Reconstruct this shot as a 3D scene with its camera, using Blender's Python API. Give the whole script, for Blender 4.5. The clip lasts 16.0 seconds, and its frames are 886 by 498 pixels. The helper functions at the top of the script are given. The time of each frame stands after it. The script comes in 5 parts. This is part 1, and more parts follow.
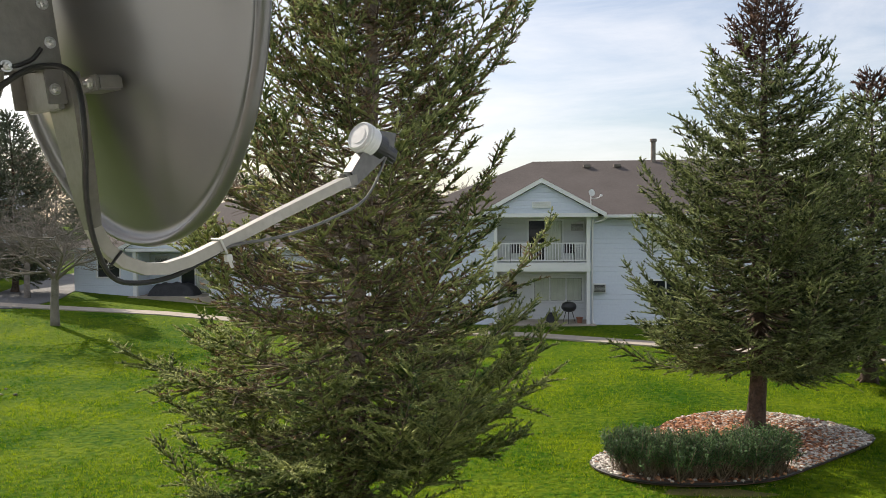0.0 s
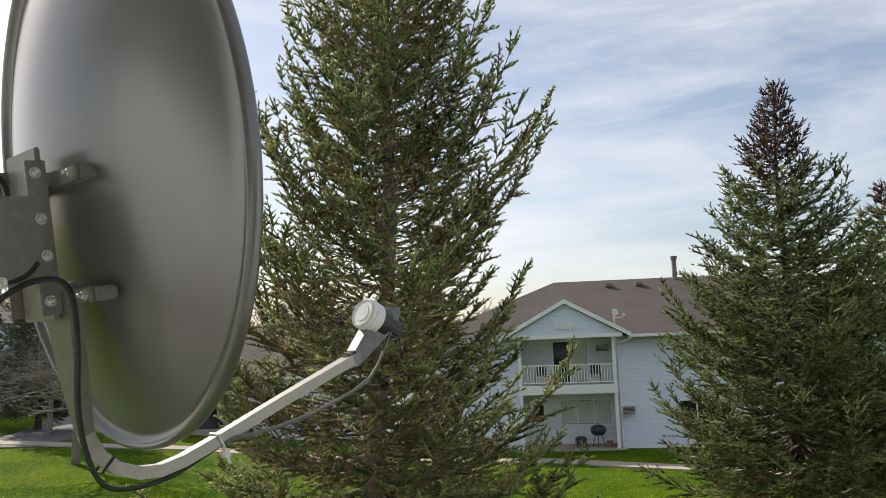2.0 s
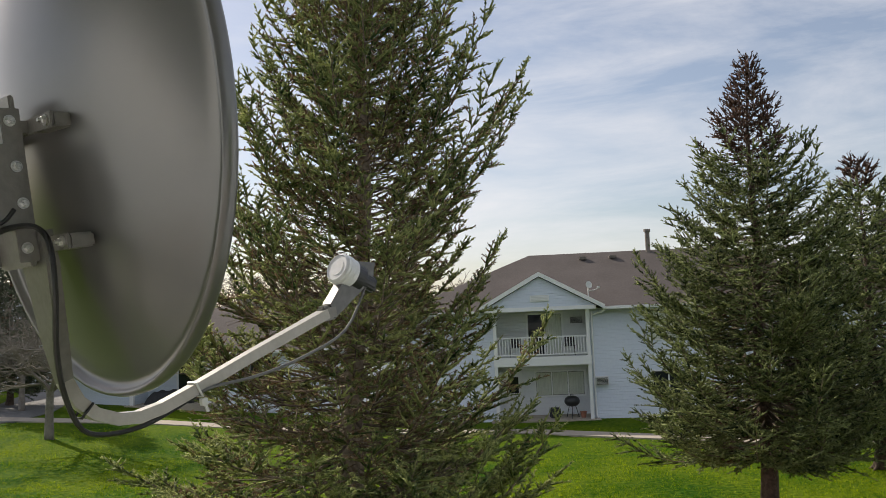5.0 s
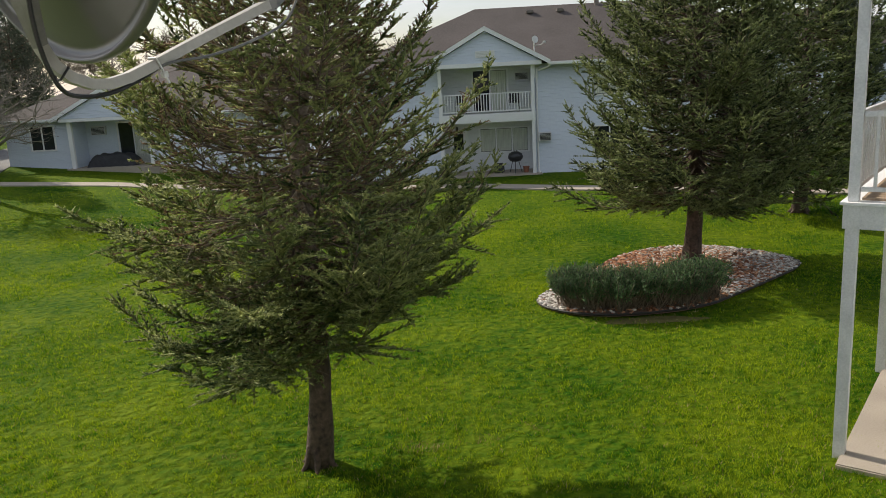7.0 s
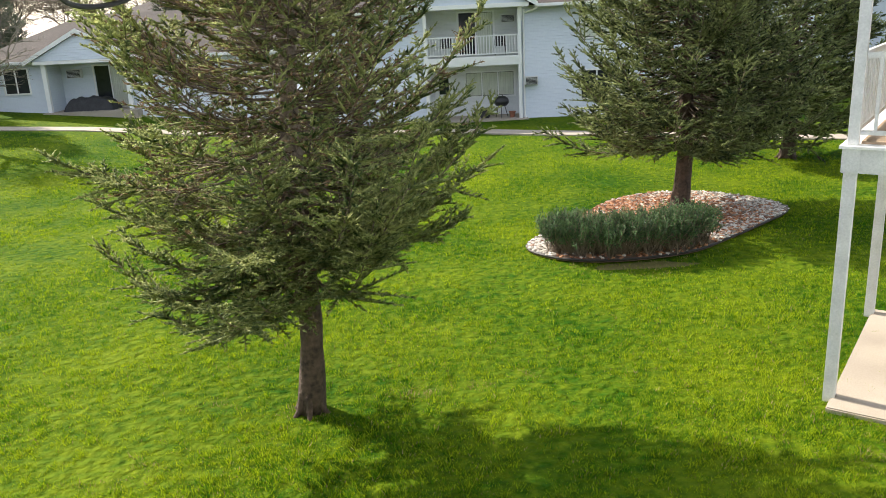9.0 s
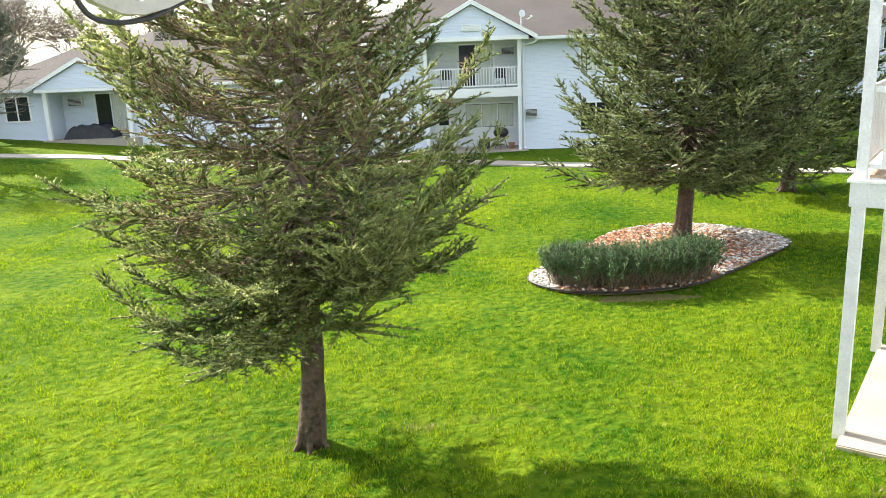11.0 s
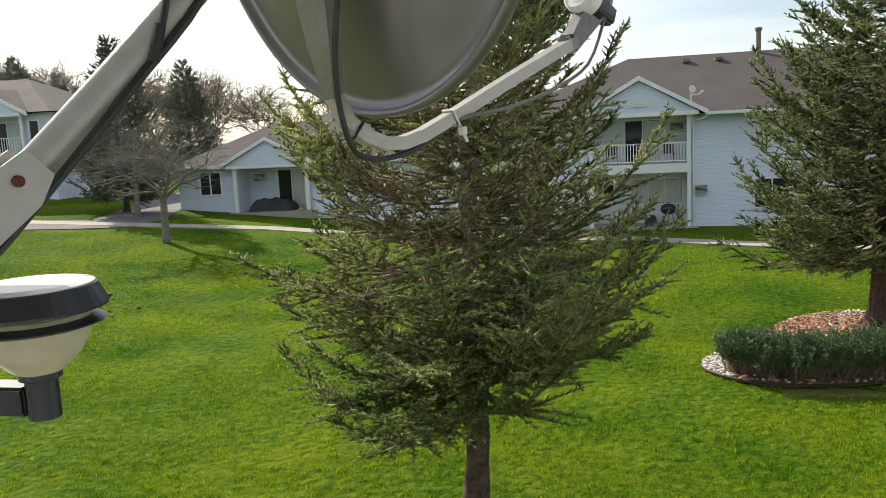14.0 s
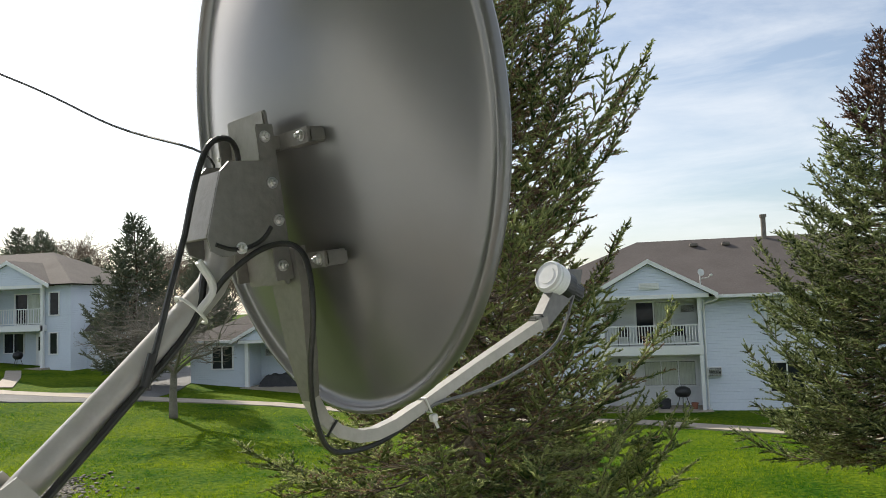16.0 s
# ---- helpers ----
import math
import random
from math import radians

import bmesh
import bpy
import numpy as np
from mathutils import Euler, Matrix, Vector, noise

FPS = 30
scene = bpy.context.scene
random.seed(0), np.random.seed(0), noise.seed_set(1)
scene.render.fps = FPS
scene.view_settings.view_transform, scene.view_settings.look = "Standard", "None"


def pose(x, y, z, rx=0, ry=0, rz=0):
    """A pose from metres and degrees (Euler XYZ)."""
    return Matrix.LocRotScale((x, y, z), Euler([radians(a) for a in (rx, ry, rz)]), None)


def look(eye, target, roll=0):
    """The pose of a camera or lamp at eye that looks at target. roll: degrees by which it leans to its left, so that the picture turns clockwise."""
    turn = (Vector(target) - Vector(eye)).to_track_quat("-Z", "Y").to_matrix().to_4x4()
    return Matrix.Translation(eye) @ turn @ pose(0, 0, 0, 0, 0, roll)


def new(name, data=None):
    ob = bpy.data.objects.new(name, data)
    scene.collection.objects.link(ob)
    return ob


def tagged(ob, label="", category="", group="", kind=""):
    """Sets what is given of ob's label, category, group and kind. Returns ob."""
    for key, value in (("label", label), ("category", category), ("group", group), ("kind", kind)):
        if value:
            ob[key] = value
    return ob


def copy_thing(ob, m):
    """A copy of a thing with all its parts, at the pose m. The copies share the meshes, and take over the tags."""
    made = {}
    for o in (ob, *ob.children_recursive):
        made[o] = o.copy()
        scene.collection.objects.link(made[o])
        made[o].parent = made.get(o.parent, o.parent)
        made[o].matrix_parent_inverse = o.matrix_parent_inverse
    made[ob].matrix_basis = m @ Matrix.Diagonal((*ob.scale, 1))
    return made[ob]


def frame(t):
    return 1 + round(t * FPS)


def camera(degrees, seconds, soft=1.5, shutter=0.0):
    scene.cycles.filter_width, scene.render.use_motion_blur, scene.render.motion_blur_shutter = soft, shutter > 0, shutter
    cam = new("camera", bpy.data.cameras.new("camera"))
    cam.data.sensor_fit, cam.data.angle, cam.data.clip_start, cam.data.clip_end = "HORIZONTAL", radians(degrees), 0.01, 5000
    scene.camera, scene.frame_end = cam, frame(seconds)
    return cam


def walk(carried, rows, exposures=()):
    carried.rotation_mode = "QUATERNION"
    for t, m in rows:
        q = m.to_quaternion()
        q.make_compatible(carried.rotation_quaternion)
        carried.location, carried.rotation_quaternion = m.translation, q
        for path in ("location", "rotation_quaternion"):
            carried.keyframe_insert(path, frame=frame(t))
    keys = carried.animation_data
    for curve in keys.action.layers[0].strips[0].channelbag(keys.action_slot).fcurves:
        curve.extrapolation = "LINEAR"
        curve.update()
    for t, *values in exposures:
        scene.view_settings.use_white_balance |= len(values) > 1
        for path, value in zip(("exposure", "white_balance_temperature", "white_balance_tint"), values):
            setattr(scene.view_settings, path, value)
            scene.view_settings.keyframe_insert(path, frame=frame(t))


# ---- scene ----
cam = camera(58.0, 16.0, soft=0.55)
PATH = [
    (0, (0.53, -0.337, 4.744), (0.337, 1.652, 4.674), -0.4),
    (0.5, (0.518, -0.342, 4.795), (0.303, 1.645, 4.862), -1.0),
    (1, (0.516, -0.335, 4.823), (0.275, 1.642, 5.0), -1.7),
    (1.5, (0.544, -0.321, 4.844), (0.291, 1.65, 5.067), -2.0),
    (2, (0.566, -0.312, 4.852), (0.325, 1.659, 5.087), -2.1),
    (2.5, (0.572, -0.322, 4.86), (0.349, 1.65, 5.108), -2.5),
    (3, (0.574, -0.326, 4.853), (0.356, 1.646, 5.107), -2.6),
    (5.5, (0.571, -0.337, 4.787), (0.414, 1.655, 4.874), -2.2),
    (6, (0.576, -0.315, 4.725), (0.451, 1.678, 4.628), -2.2),
    (6.5, (0.671, -0.481, 4.611), (0.571, 1.498, 4.336), -2.9),
    (7, (0.615, -0.581, 4.655), (0.538, 1.371, 4.229), -3.0),
    (7.5, (0.612, -0.518, 4.637), (0.543, 1.413, 4.12), -3.2),
    (8, (0.582, -0.489, 4.62), (0.52, 1.433, 4.069), -3.3),
    (8.5, (0.534, -0.454, 4.613), (0.485, 1.466, 4.052), -3.1),
    (11, (0.404, -0.318, 4.593), (0.375, 1.622, 4.108), -2.3),
    (11.5, (0.437, -0.249, 4.613), (0.371, 1.698, 4.158), -2.3),
    (12, (0.387, -0.197, 4.634), (0.279, 1.755, 4.211), -2.2),
    (12.5, (0.354, -0.162, 4.647), (0.184, 1.792, 4.257), -2.2),
    (13, (0.351, -0.138, 4.644), (0.096, 1.814, 4.289), -2.2),
    (13.5, (0.304, -0.18, 4.665), (-0.037, 1.764, 4.343), -2.5),
    (14, (0.253, -0.239, 4.683), (-0.162, 1.696, 4.393), -2.9),
    (14.5, (0.262, -0.247, 4.689), (-0.177, 1.691, 4.467), -3.2),
    (15, (0.294, -0.255, 4.719), (-0.146, 1.693, 4.6), -3.2),
    (15.1, (0.303, -0.258, 4.725), (-0.136, 1.691, 4.643), -3.2),
    (15.5, (0.331, -0.268, 4.797), (-0.109, 1.683, 4.811), -2.5),
    (16, (0.344, -0.308, 4.866), (-0.088, 1.64, 5.01), -2.0),
]
EXPOSURES = [(0.0, 0.2, 6700, 14), (1.6, 0.1, 6650, 13), (2.6, -0.05, 6600, 13), (3.2, -0.1, 6650, 13), (5.3, -0.15, 6700, 14), (6.5, -0.25, 6650, 13), (7.5, 0.12, 6600, 12), (8.7, 0.68, 6600, 12), (10.8, 1.45, 6500, 9), (11.6, 1.35, 6500, 9), (12.0, 1.15, 6500, 9), (12.5, 0.95, 6500, 10), (13.0, 0.6, 6500, 10), (13.6, 0.4, 6500, 10), (14.5, 0.15, 6550, 11), (16.0, 0.12, 6500, 10)]
walk(cam, [(t, look(eye, target, roll)) for t, eye, target, roll in PATH], EXPOSURES)
# exposure of the clip's own camera along the way
# ---- light ----
SUN_DIR = Vector((0.72, -0.56, -0.62)).normalized()     # the way the sunlight travels
world = bpy.data.worlds.new("sky")
scene.world = world
world.use_nodes = True
wn, wl = world.node_tree.nodes, world.node_tree.links
wn.clear()
sky = wn.new("ShaderNodeTexSky")
sky.sky_type = "NISHITA"
sky.sun_disc = False
sky.sun_elevation = math.asin(-SUN_DIR.z)
sky.sun_rotation = math.atan2(-SUN_DIR.x, -SUN_DIR.y)
sky.air_density, sky.dust_density, sky.ozone_density = 1.0, 1.2, 1.2
coord = wn.new("ShaderNodeTexCoord")
stretch = wn.new("ShaderNodeMapping")
stretch.inputs["Scale"].default_value = (1.0, 1.6, 4.5)
stretch.inputs["Rotation"].default_value = (0.2, 0.35, 0.5)
cloud = wn.new("ShaderNodeTexNoise")
cloud.inputs["Scale"].default_value, cloud.inputs["Detail"].default_value = 2.6, 9.0
cloud.inputs["Roughness"].default_value, cloud.inputs["Distortion"].default_value = 0.62, 0.35
ramp = wn.new("ShaderNodeValToRGB")
ramp.color_ramp.elements[0].position, ramp.color_ramp.elements[1].position = 0.36, 0.72
ramp.color_ramp.elements[0].color, ramp.color_ramp.elements[1].color = (0.12, 0.12, 0.12, 1), (0.8, 0.8, 0.8, 1)
veil = wn.new("ShaderNodeMixRGB")
veil.inputs["Color2"].default_value = (7.9, 8.1, 8.3, 1)
back = wn.new("ShaderNodeBackground")
back.inputs["Strength"].default_value = 0.122
out = wn.new("ShaderNodeOutputWorld")
wl.new(coord.outputs["Generated"], stretch.inputs["Vector"])
wl.new(stretch.outputs["Vector"], cloud.inputs["Vector"])
wl.new(cloud.outputs["Fac"], ramp.inputs["Fac"])
wl.new(ramp.outputs["Color"], veil.inputs["Fac"])
wl.new(sky.outputs["Color"], veil.inputs["Color1"])
wl.new(veil.outputs["Color"], back.inputs["Color"])
wl.new(back.outputs["Background"], out.inputs["Surface"])
sun = new("sun", bpy.data.lights.new("sun", "SUN"))
sun.data.energy, sun.data.angle, sun.data.color = 5.6, radians(0.7), (1.0, 0.92, 0.78)
sun.matrix_world = look((0, 0, 30), Vector((0, 0, 30)) + SUN_DIR)


# ---- materials ----
def surface(name, c1, c2, rough=0.6, metal=0.0, scale=4.0, fine=60.0, bump=0.0, bump_scale=120.0, translucent=0.0, island=0.0, piece=0.0, clear=0.0, spec=0.5, deep=0.02, crisp=0.2):
    """A node material: two colours mixed by noise at a large and a small scale, with fine relief."""
    m = bpy.data.materials.new(name)
    m.use_nodes = True
    n, l = m.node_tree.nodes, m.node_tree.links
    p = n["Principled BSDF"]
    p.inputs["Roughness"].default_value, p.inputs["Metallic"].default_value = rough, metal
    p.inputs["Coat Weight"].default_value = clear
    p.inputs["Specular IOR Level"].default_value = spec
    tc = n.new("ShaderNodeTexCoord")
    big, small = n.new("ShaderNodeTexNoise"), n.new("ShaderNodeTexNoise")
    big.inputs["Scale"].default_value, big.inputs["Detail"].default_value = scale, 4.0
    small.inputs["Scale"].default_value, small.inputs["Detail"].default_value = fine, 3.0
    l.new(tc.outputs["Object"], big.inputs["Vector"])
    l.new(tc.outputs["Object"], small.inputs["Vector"])
    add = n.new("ShaderNodeMath")
    add.operation = "MULTIPLY_ADD"
    add.inputs[1].default_value = 0.5
    half = n.new("ShaderNodeMath")
    half.operation = "MULTIPLY"
    half.inputs[1].default_value = 0.5
    l.new(small.outputs["Fac"], half.inputs[0])
    l.new(big.outputs["Fac"], add.inputs[0])
    l.new(half.outputs[0], add.inputs[2])
    fac = add.outputs[0]
    if island or piece:
        if island:
            g = n.new("ShaderNodeNewGeometry")
            src = g.outputs["Random Per Island"]
        else:
            g = n.new("ShaderNodeObjectInfo")
            src = g.outputs["Random"]
        mix = n.new("ShaderNodeMath")
        mix.operation = "MULTIPLY_ADD"
        mix.inputs[1].default_value = island or piece
        shift = n.new("ShaderNodeMath")
        shift.operation = "SUBTRACT"
        shift.inputs[1].default_value = 0.5 * (island or piece)
        l.new(src, mix.inputs[0])
        l.new(fac, mix.inputs[2])
        l.new(mix.outputs[0], shift.inputs[0])
        fac = shift.outputs[0]
    r = n.new("ShaderNodeValToRGB")
    r.color_ramp.elements[0].position, r.color_ramp.elements[1].position = 0.5 - crisp, 0.5 + crisp
    r.color_ramp.elements[0].color, r.color_ramp.elements[1].color = (*c1, 1), (*c2, 1)
    l.new(fac, r.inputs["Fac"])
    l.new(r.outputs["Color"], p.inputs["Base Color"])
    if bump:
        bn, b = n.new("ShaderNodeTexNoise"), n.new("ShaderNodeBump")
        bn.inputs["Scale"].default_value, bn.inputs["Detail"].default_value = bump_scale, 5.0
        b.inputs["Strength"].default_value, b.inputs["Distance"].default_value = bump, deep
        l.new(tc.outputs["Object"], bn.inputs["Vector"])
        l.new(bn.outputs["Fac"], b.inputs["Height"])
        l.new(b.outputs["Normal"], p.inputs["Normal"])
    if translucent:
        t, mx = n.new("ShaderNodeBsdfTranslucent"), n.new("ShaderNodeMixShader")
        mx.inputs["Fac"].default_value = translucent
        l.new(r.outputs["Color"], t.inputs["Color"])
        l.new(p.outputs[0], mx.inputs[1])
        l.new(t.outputs[0], mx.inputs[2])
        l.new(mx.outputs[0], n["Material Output"].inputs["Surface"])
    return m


GRASS_GROUND = surface("lawn_soil", (0.018, 0.07, 0.002), (0.122, 0.172, 0.007), 0.95, scale=0.35, fine=6, crisp=0.13, spec=0.05, bump=1.0, bump_scale=7, deep=0.1)
BLADE = surface("grass_blade", (0.026, 0.13, 0.002), (0.345, 0.435, 0.012), 0.6, scale=0.35, fine=4.5, spec=0.12, translucent=0.45, island=0.3, crisp=0.13)
STRAW = surface("dry_grass", (0.22, 0.17, 0.07), (0.42, 0.34, 0.17), 0.8, scale=3, fine=30, translucent=0.25, island=0.6)
# crisp on both spruces puts lit and shaded clumps into the random needle tones
NEEDLE = surface("spruce_needle", (0.07, 0.12, 0.044), (0.54, 0.57, 0.22), 0.55, scale=0.9, fine=5, spec=0.2, translucent=0.48, island=0.3, crisp=0.17)
NEEDLE_BLUE = surface("blue_spruce_needle", (0.018, 0.037, 0.015), (0.36, 0.41, 0.16), 0.55, spec=0.25, scale=1.5, fine=5, translucent=0.34, island=0.3, crisp=0.15)
NEEDLE_RED = surface("dying_needle", (0.1, 0.058, 0.032), (0.36, 0.24, 0.13), 0.7, scale=2, fine=12, translucent=0.2, island=0.5)
NEEDLE_FAR = surface("far_needle", (0.06, 0.08, 0.05), (0.17, 0.19, 0.12), 0.6, scale=0.6, fine=5, translucent=0.2, island=0.4)
JUNIPER = surface("juniper_needle", (0.015, 0.05, 0.02), (0.13, 0.24, 0.075), 0.5, scale=2.5, fine=15, translucent=0.2, island=0.5)
NEEDLE_DEAD = surface("dead_needle", (0.03, 0.012, 0.008), (0.12, 0.055, 0.03), 0.75, scale=2, fine=12, translucent=0.1, island=0.5)
TWIG = surface("dry_twig", (0.09, 0.066, 0.048), (0.29, 0.225, 0.165), 0.85, scale=2, fine=20, island=0.5)
BARK = surface("spruce_bark", (0.018, 0.012, 0.008), (0.15, 0.1, 0.072), 0.9, scale=5, fine=18, bump=1.0, bump_scale=28)
PALE_BARK = surface("pale_spruce_bark", (0.13, 0.1, 0.075), (0.42, 0.34, 0.26), 0.9, scale=5, fine=18, bump=1.0, bump_scale=28)
GREY_BARK = surface("grey_bark", (0.11, 0.095, 0.08), (0.3, 0.265, 0.23), 0.9, scale=4, fine=40, bump=0.6, bump_scale=30)
CONCRETE = surface("concrete", (0.3, 0.258, 0.21), (0.46, 0.4, 0.33), 0.85, scale=1.2, fine=50, bump=0.25, bump_scale=90)
ASPHALT = surface("asphalt", (0.1, 0.1, 0.1), (0.2, 0.195, 0.19), 0.9, scale=1, fine=70, bump=0.3)
PAINT = surface("white_paint", (0.78, 0.79, 0.8), (0.86, 0.86, 0.86), 0.45, scale=2, fine=35, bump=0.08)
OLD_PAINT = surface("weathered_white_paint", (0.55, 0.56, 0.56), (0.78, 0.78, 0.78), 0.55, scale=5, fine=45, bump=0.15)
SHINGLE = surface("roof_shingle", (0.06, 0.05, 0.046), (0.11, 0.092, 0.086), 0.9, scale=0.6, fine=14, bump=0.5, bump_scale=20)
CARPET = surface("deck_board", (0.3, 0.22, 0.15), (0.45, 0.34, 0.24), 0.75, scale=3, fine=40)
PANE = surface("window_glass", (0.012, 0.014, 0.018), (0.03, 0.034, 0.04), 0.06, scale=1, fine=3, spec=0.25)
BLIND = surface("blind", (0.5, 0.52, 0.46), (0.68, 0.7, 0.62), 0.6, scale=2, fine=20)
DARK = surface("black_enamel", (0.012, 0.012, 0.014), (0.035, 0.035, 0.038), 0.4, scale=4, fine=40)
COVER = surface("dark_cover", (0.015, 0.017, 0.02), (0.05, 0.05, 0.055), 0.7, scale=4, fine=30, bump=0.6, bump_scale=9)
DISH = surface("dish_paint", (0.17, 0.168, 0.161), (0.178, 0.176, 0.169), 0.3, 0.5, scale=2.5, fine=40, clear=0.2)
DISH.node_tree.nodes["Principled BSDF"].inputs["Coat Roughness"].default_value = 0.2
ARM = surface("arm_paint", (0.36, 0.34, 0.3), (0.47, 0.45, 0.41), 0.38, 0.15, scale=6, fine=60, bump=0.05)
BRACKET = surface("bracket_paint", (0.18, 0.172, 0.156), (0.25, 0.24, 0.218), 0.4, 0.3, scale=9, fine=80, bump=0.06)
MAST = surface("mast_paint", (0.4, 0.385, 0.36), (0.48, 0.465, 0.44), 0.3, 0.2, scale=6, fine=50, bump=0.06)
ZINC = surface("zinc", (0.45, 0.45, 0.44), (0.7, 0.7, 0.68), 0.3, 0.9, scale=40, fine=200)
RUST = surface("rust", (0.08, 0.024, 0.013), (0.18, 0.055, 0.025), 0.85, scale=60, fine=200, bump=0.4)
CABLE = surface("cable_jacket", (0.012, 0.012, 0.012), (0.03, 0.03, 0.03), 0.38, scale=10, fine=80)
GREY_CABLE = surface("grey_cable_jacket", (0.1, 0.1, 0.1), (0.18, 0.18, 0.175), 0.4, scale=10, fine=80)
CAP = surface("lnb_cap", (0.7, 0.72, 0.74), (0.82, 0.83, 0.84), 0.4, scale=8, fine=60)
TIE = surface("cable_tie", (0.6, 0.6, 0.57), (0.75, 0.75, 0.72), 0.4, scale=8, fine=60)
SHADE_BLACK = surface("lamp_housing", (0.012, 0.013, 0.016), (0.03, 0.032, 0.036), 0.38, scale=9, fine=60)
LAMP_TOP = surface("lamp_top", (0.55, 0.55, 0.53), (0.75, 0.74, 0.72), 0.25, scale=8, fine=40)
FROST = surface("frosted_shade", (0.76, 0.71, 0.5), (0.88, 0.84, 0.64), 0.3, scale=9, fine=60, translucent=0.5)
STONE = surface("river_stone", (0.3, 0.26, 0.22), (0.72, 0.68, 0.62), 0.8, scale=6, fine=50, island=0.9)
CHIP = surface("wood_chip", (0.2, 0.075, 0.035), (0.55, 0.28, 0.155), 0.85, scale=5, fine=40, island=0.9)
EDGING = surface("edging", (0.012, 0.011, 0.01), (0.03, 0.026, 0.022), 0.6, scale=5, fine=40)
SOIL = surface("bed_soil", (0.1, 0.06, 0.04), (0.22, 0.15, 0.11), 0.95, scale=3, fine=40, bump=0.8, bump_scale=40)
WORN = surface("worn_turf", (0.1, 0.095, 0.03), (0.18, 0.16, 0.065), 0.95, scale=3, fine=30, spec=0.1, bump=1.0, bump_scale=40)
GRAVEL = surface("pale_gravel", (0.06, 0.052, 0.042), (0.22, 0.19, 0.155), 0.9, scale=3, fine=16, bump=1.0, bump_scale=14)
GRAVEL_STONE = surface("gravel_stone", (0.06, 0.052, 0.043), (0.3, 0.265, 0.225), 0.85, scale=6, fine=50, island=0.9)
GREY_BOARD = surface("unseen_floor_board", (0.34, 0.32, 0.29), (0.48, 0.46, 0.43), 0.8, scale=3, fine=40)
CLAY = surface("clay_pot", (0.22, 0.08, 0.045), (0.36, 0.16, 0.1), 0.8, scale=8, fine=40)


def siding(name, c1, c2):
    """Vinyl lap siding: boards 0.1 m high with a shadowed lower edge in relief."""
    m = surface(name, c1, c2, 0.45, scale=0.5, fine=12)
    n, l = m.node_tree.nodes, m.node_tree.links
    tc, sep = n.new("ShaderNodeTexCoord"), n.new("ShaderNodeSeparateXYZ")
    mul, fr, bump = n.new("ShaderNodeMath"), n.new("ShaderNodeMath"), n.new("ShaderNodeBump")
    mul.operation, fr.operation = "MULTIPLY", "FRACT"
    mul.inputs[1].default_value = 1 / 0.115
    inv = n.new("ShaderNodeMath")
    inv.operation, inv.inputs[0].default_value = "SUBTRACT", 1.0
    bump.inputs["Strength"].default_value, bump.inputs["Distance"].default_value = 1.0, 0.05
    l.new(tc.outputs["Object"], sep.inputs[0])
    l.new(sep.outputs["Z"], mul.inputs[0])
    l.new(mul.outputs[0], fr.inputs[0])
    l.new(fr.outputs[0], inv.inputs[1])
    l.new(inv.outputs[0], bump.inputs["Height"])
    l.new(bump.outputs["Normal"], n["Principled BSDF"].inputs["Normal"])
    return m


SIDING = siding("vinyl_siding", (0.6, 0.66, 0.74), (0.68, 0.74, 0.8))
SIDING_PORCH = siding("porch_siding", (0.74, 0.75, 0.76), (0.8, 0.81, 0.82))


# ---- building helpers ----
def rise(x, y):
    """Height of the ground: level lawn that climbs gently on one side."""
    s = min(max((y - 14) / 16, 0), 1)
    return 0.08 * min(max(0.0, -x - 8), 45) * s * s * (3 - 2 * s)


def box(bm, x0, x1, y0, y1, z0, z1, bevel=0.0, m=None):
    r = bmesh.ops.create_cube(bm, size=1.0)
    mat = Matrix.LocRotScale(((x0 + x1) / 2, (y0 + y1) / 2, (z0 + z1) / 2), None, (x1 - x0, y1 - y0, z1 - z0))
    bmesh.ops.transform(bm, matrix=(m @ mat) if m else mat, verts=r["verts"])
    if bevel:
        es = list({e for v in r["verts"] for e in v.link_edges})
        bmesh.ops.bevel(bm, geom=es, offset=bevel, segments=2, affect="EDGES")
    return bm


def tube(bm, pts, r, n=10, caps=True, smooth=4):
    """A round tube along a smoothed line of points. r: one radius, or one at each point."""
    pts = [Vector(p) for p in pts]
    rs = [float(v) for v in r] if isinstance(r, (list, tuple)) else [float(r)] * len(pts)
    if smooth > 1 and len(pts) > 2:
        fine, fr = [], []
        ext = [pts[0] * 2 - pts[1]] + pts + [pts[-1] * 2 - pts[-2]]
        for i in range(1, len(ext) - 2):
            a, b, c, d = ext[i - 1:i + 3]
            for k in range(smooth):
                t = k / smooth
                fine.append(0.5 * (2 * b + (c - a) * t + (2 * a - 5 * b + 4 * c - d) * t * t + (3 * b - a - 3 * c + d) * t ** 3))
                fr.append(rs[i - 1] * (1 - t) + rs[i] * t)
        pts, rs = fine + [pts[-1]], fr + [rs[-1]]
    rings, side = [], None
    for i, p in enumerate(pts):
        d = (pts[min(i + 1, len(pts) - 1)] - pts[max(i - 1, 0)]).normalized()
        if side is None:
            side = d.orthogonal().normalized()
        side = (side - d * side.dot(d)).normalized()
        up = d.cross(side)
        rings.append([bm.verts.new(p + rs[i] * (math.cos(2 * math.pi * k / n) * side + math.sin(2 * math.pi * k / n) * up)) for k in range(n)])
    for a, b in zip(rings, rings[1:]):
        for k in range(n):
            bm.faces.new((a[k], a[(k + 1) % n], b[(k + 1) % n], b[k]))
    if caps:
        bm.faces.new(rings[0][::-1])
        bm.faces.new(rings[-1])
    return bm


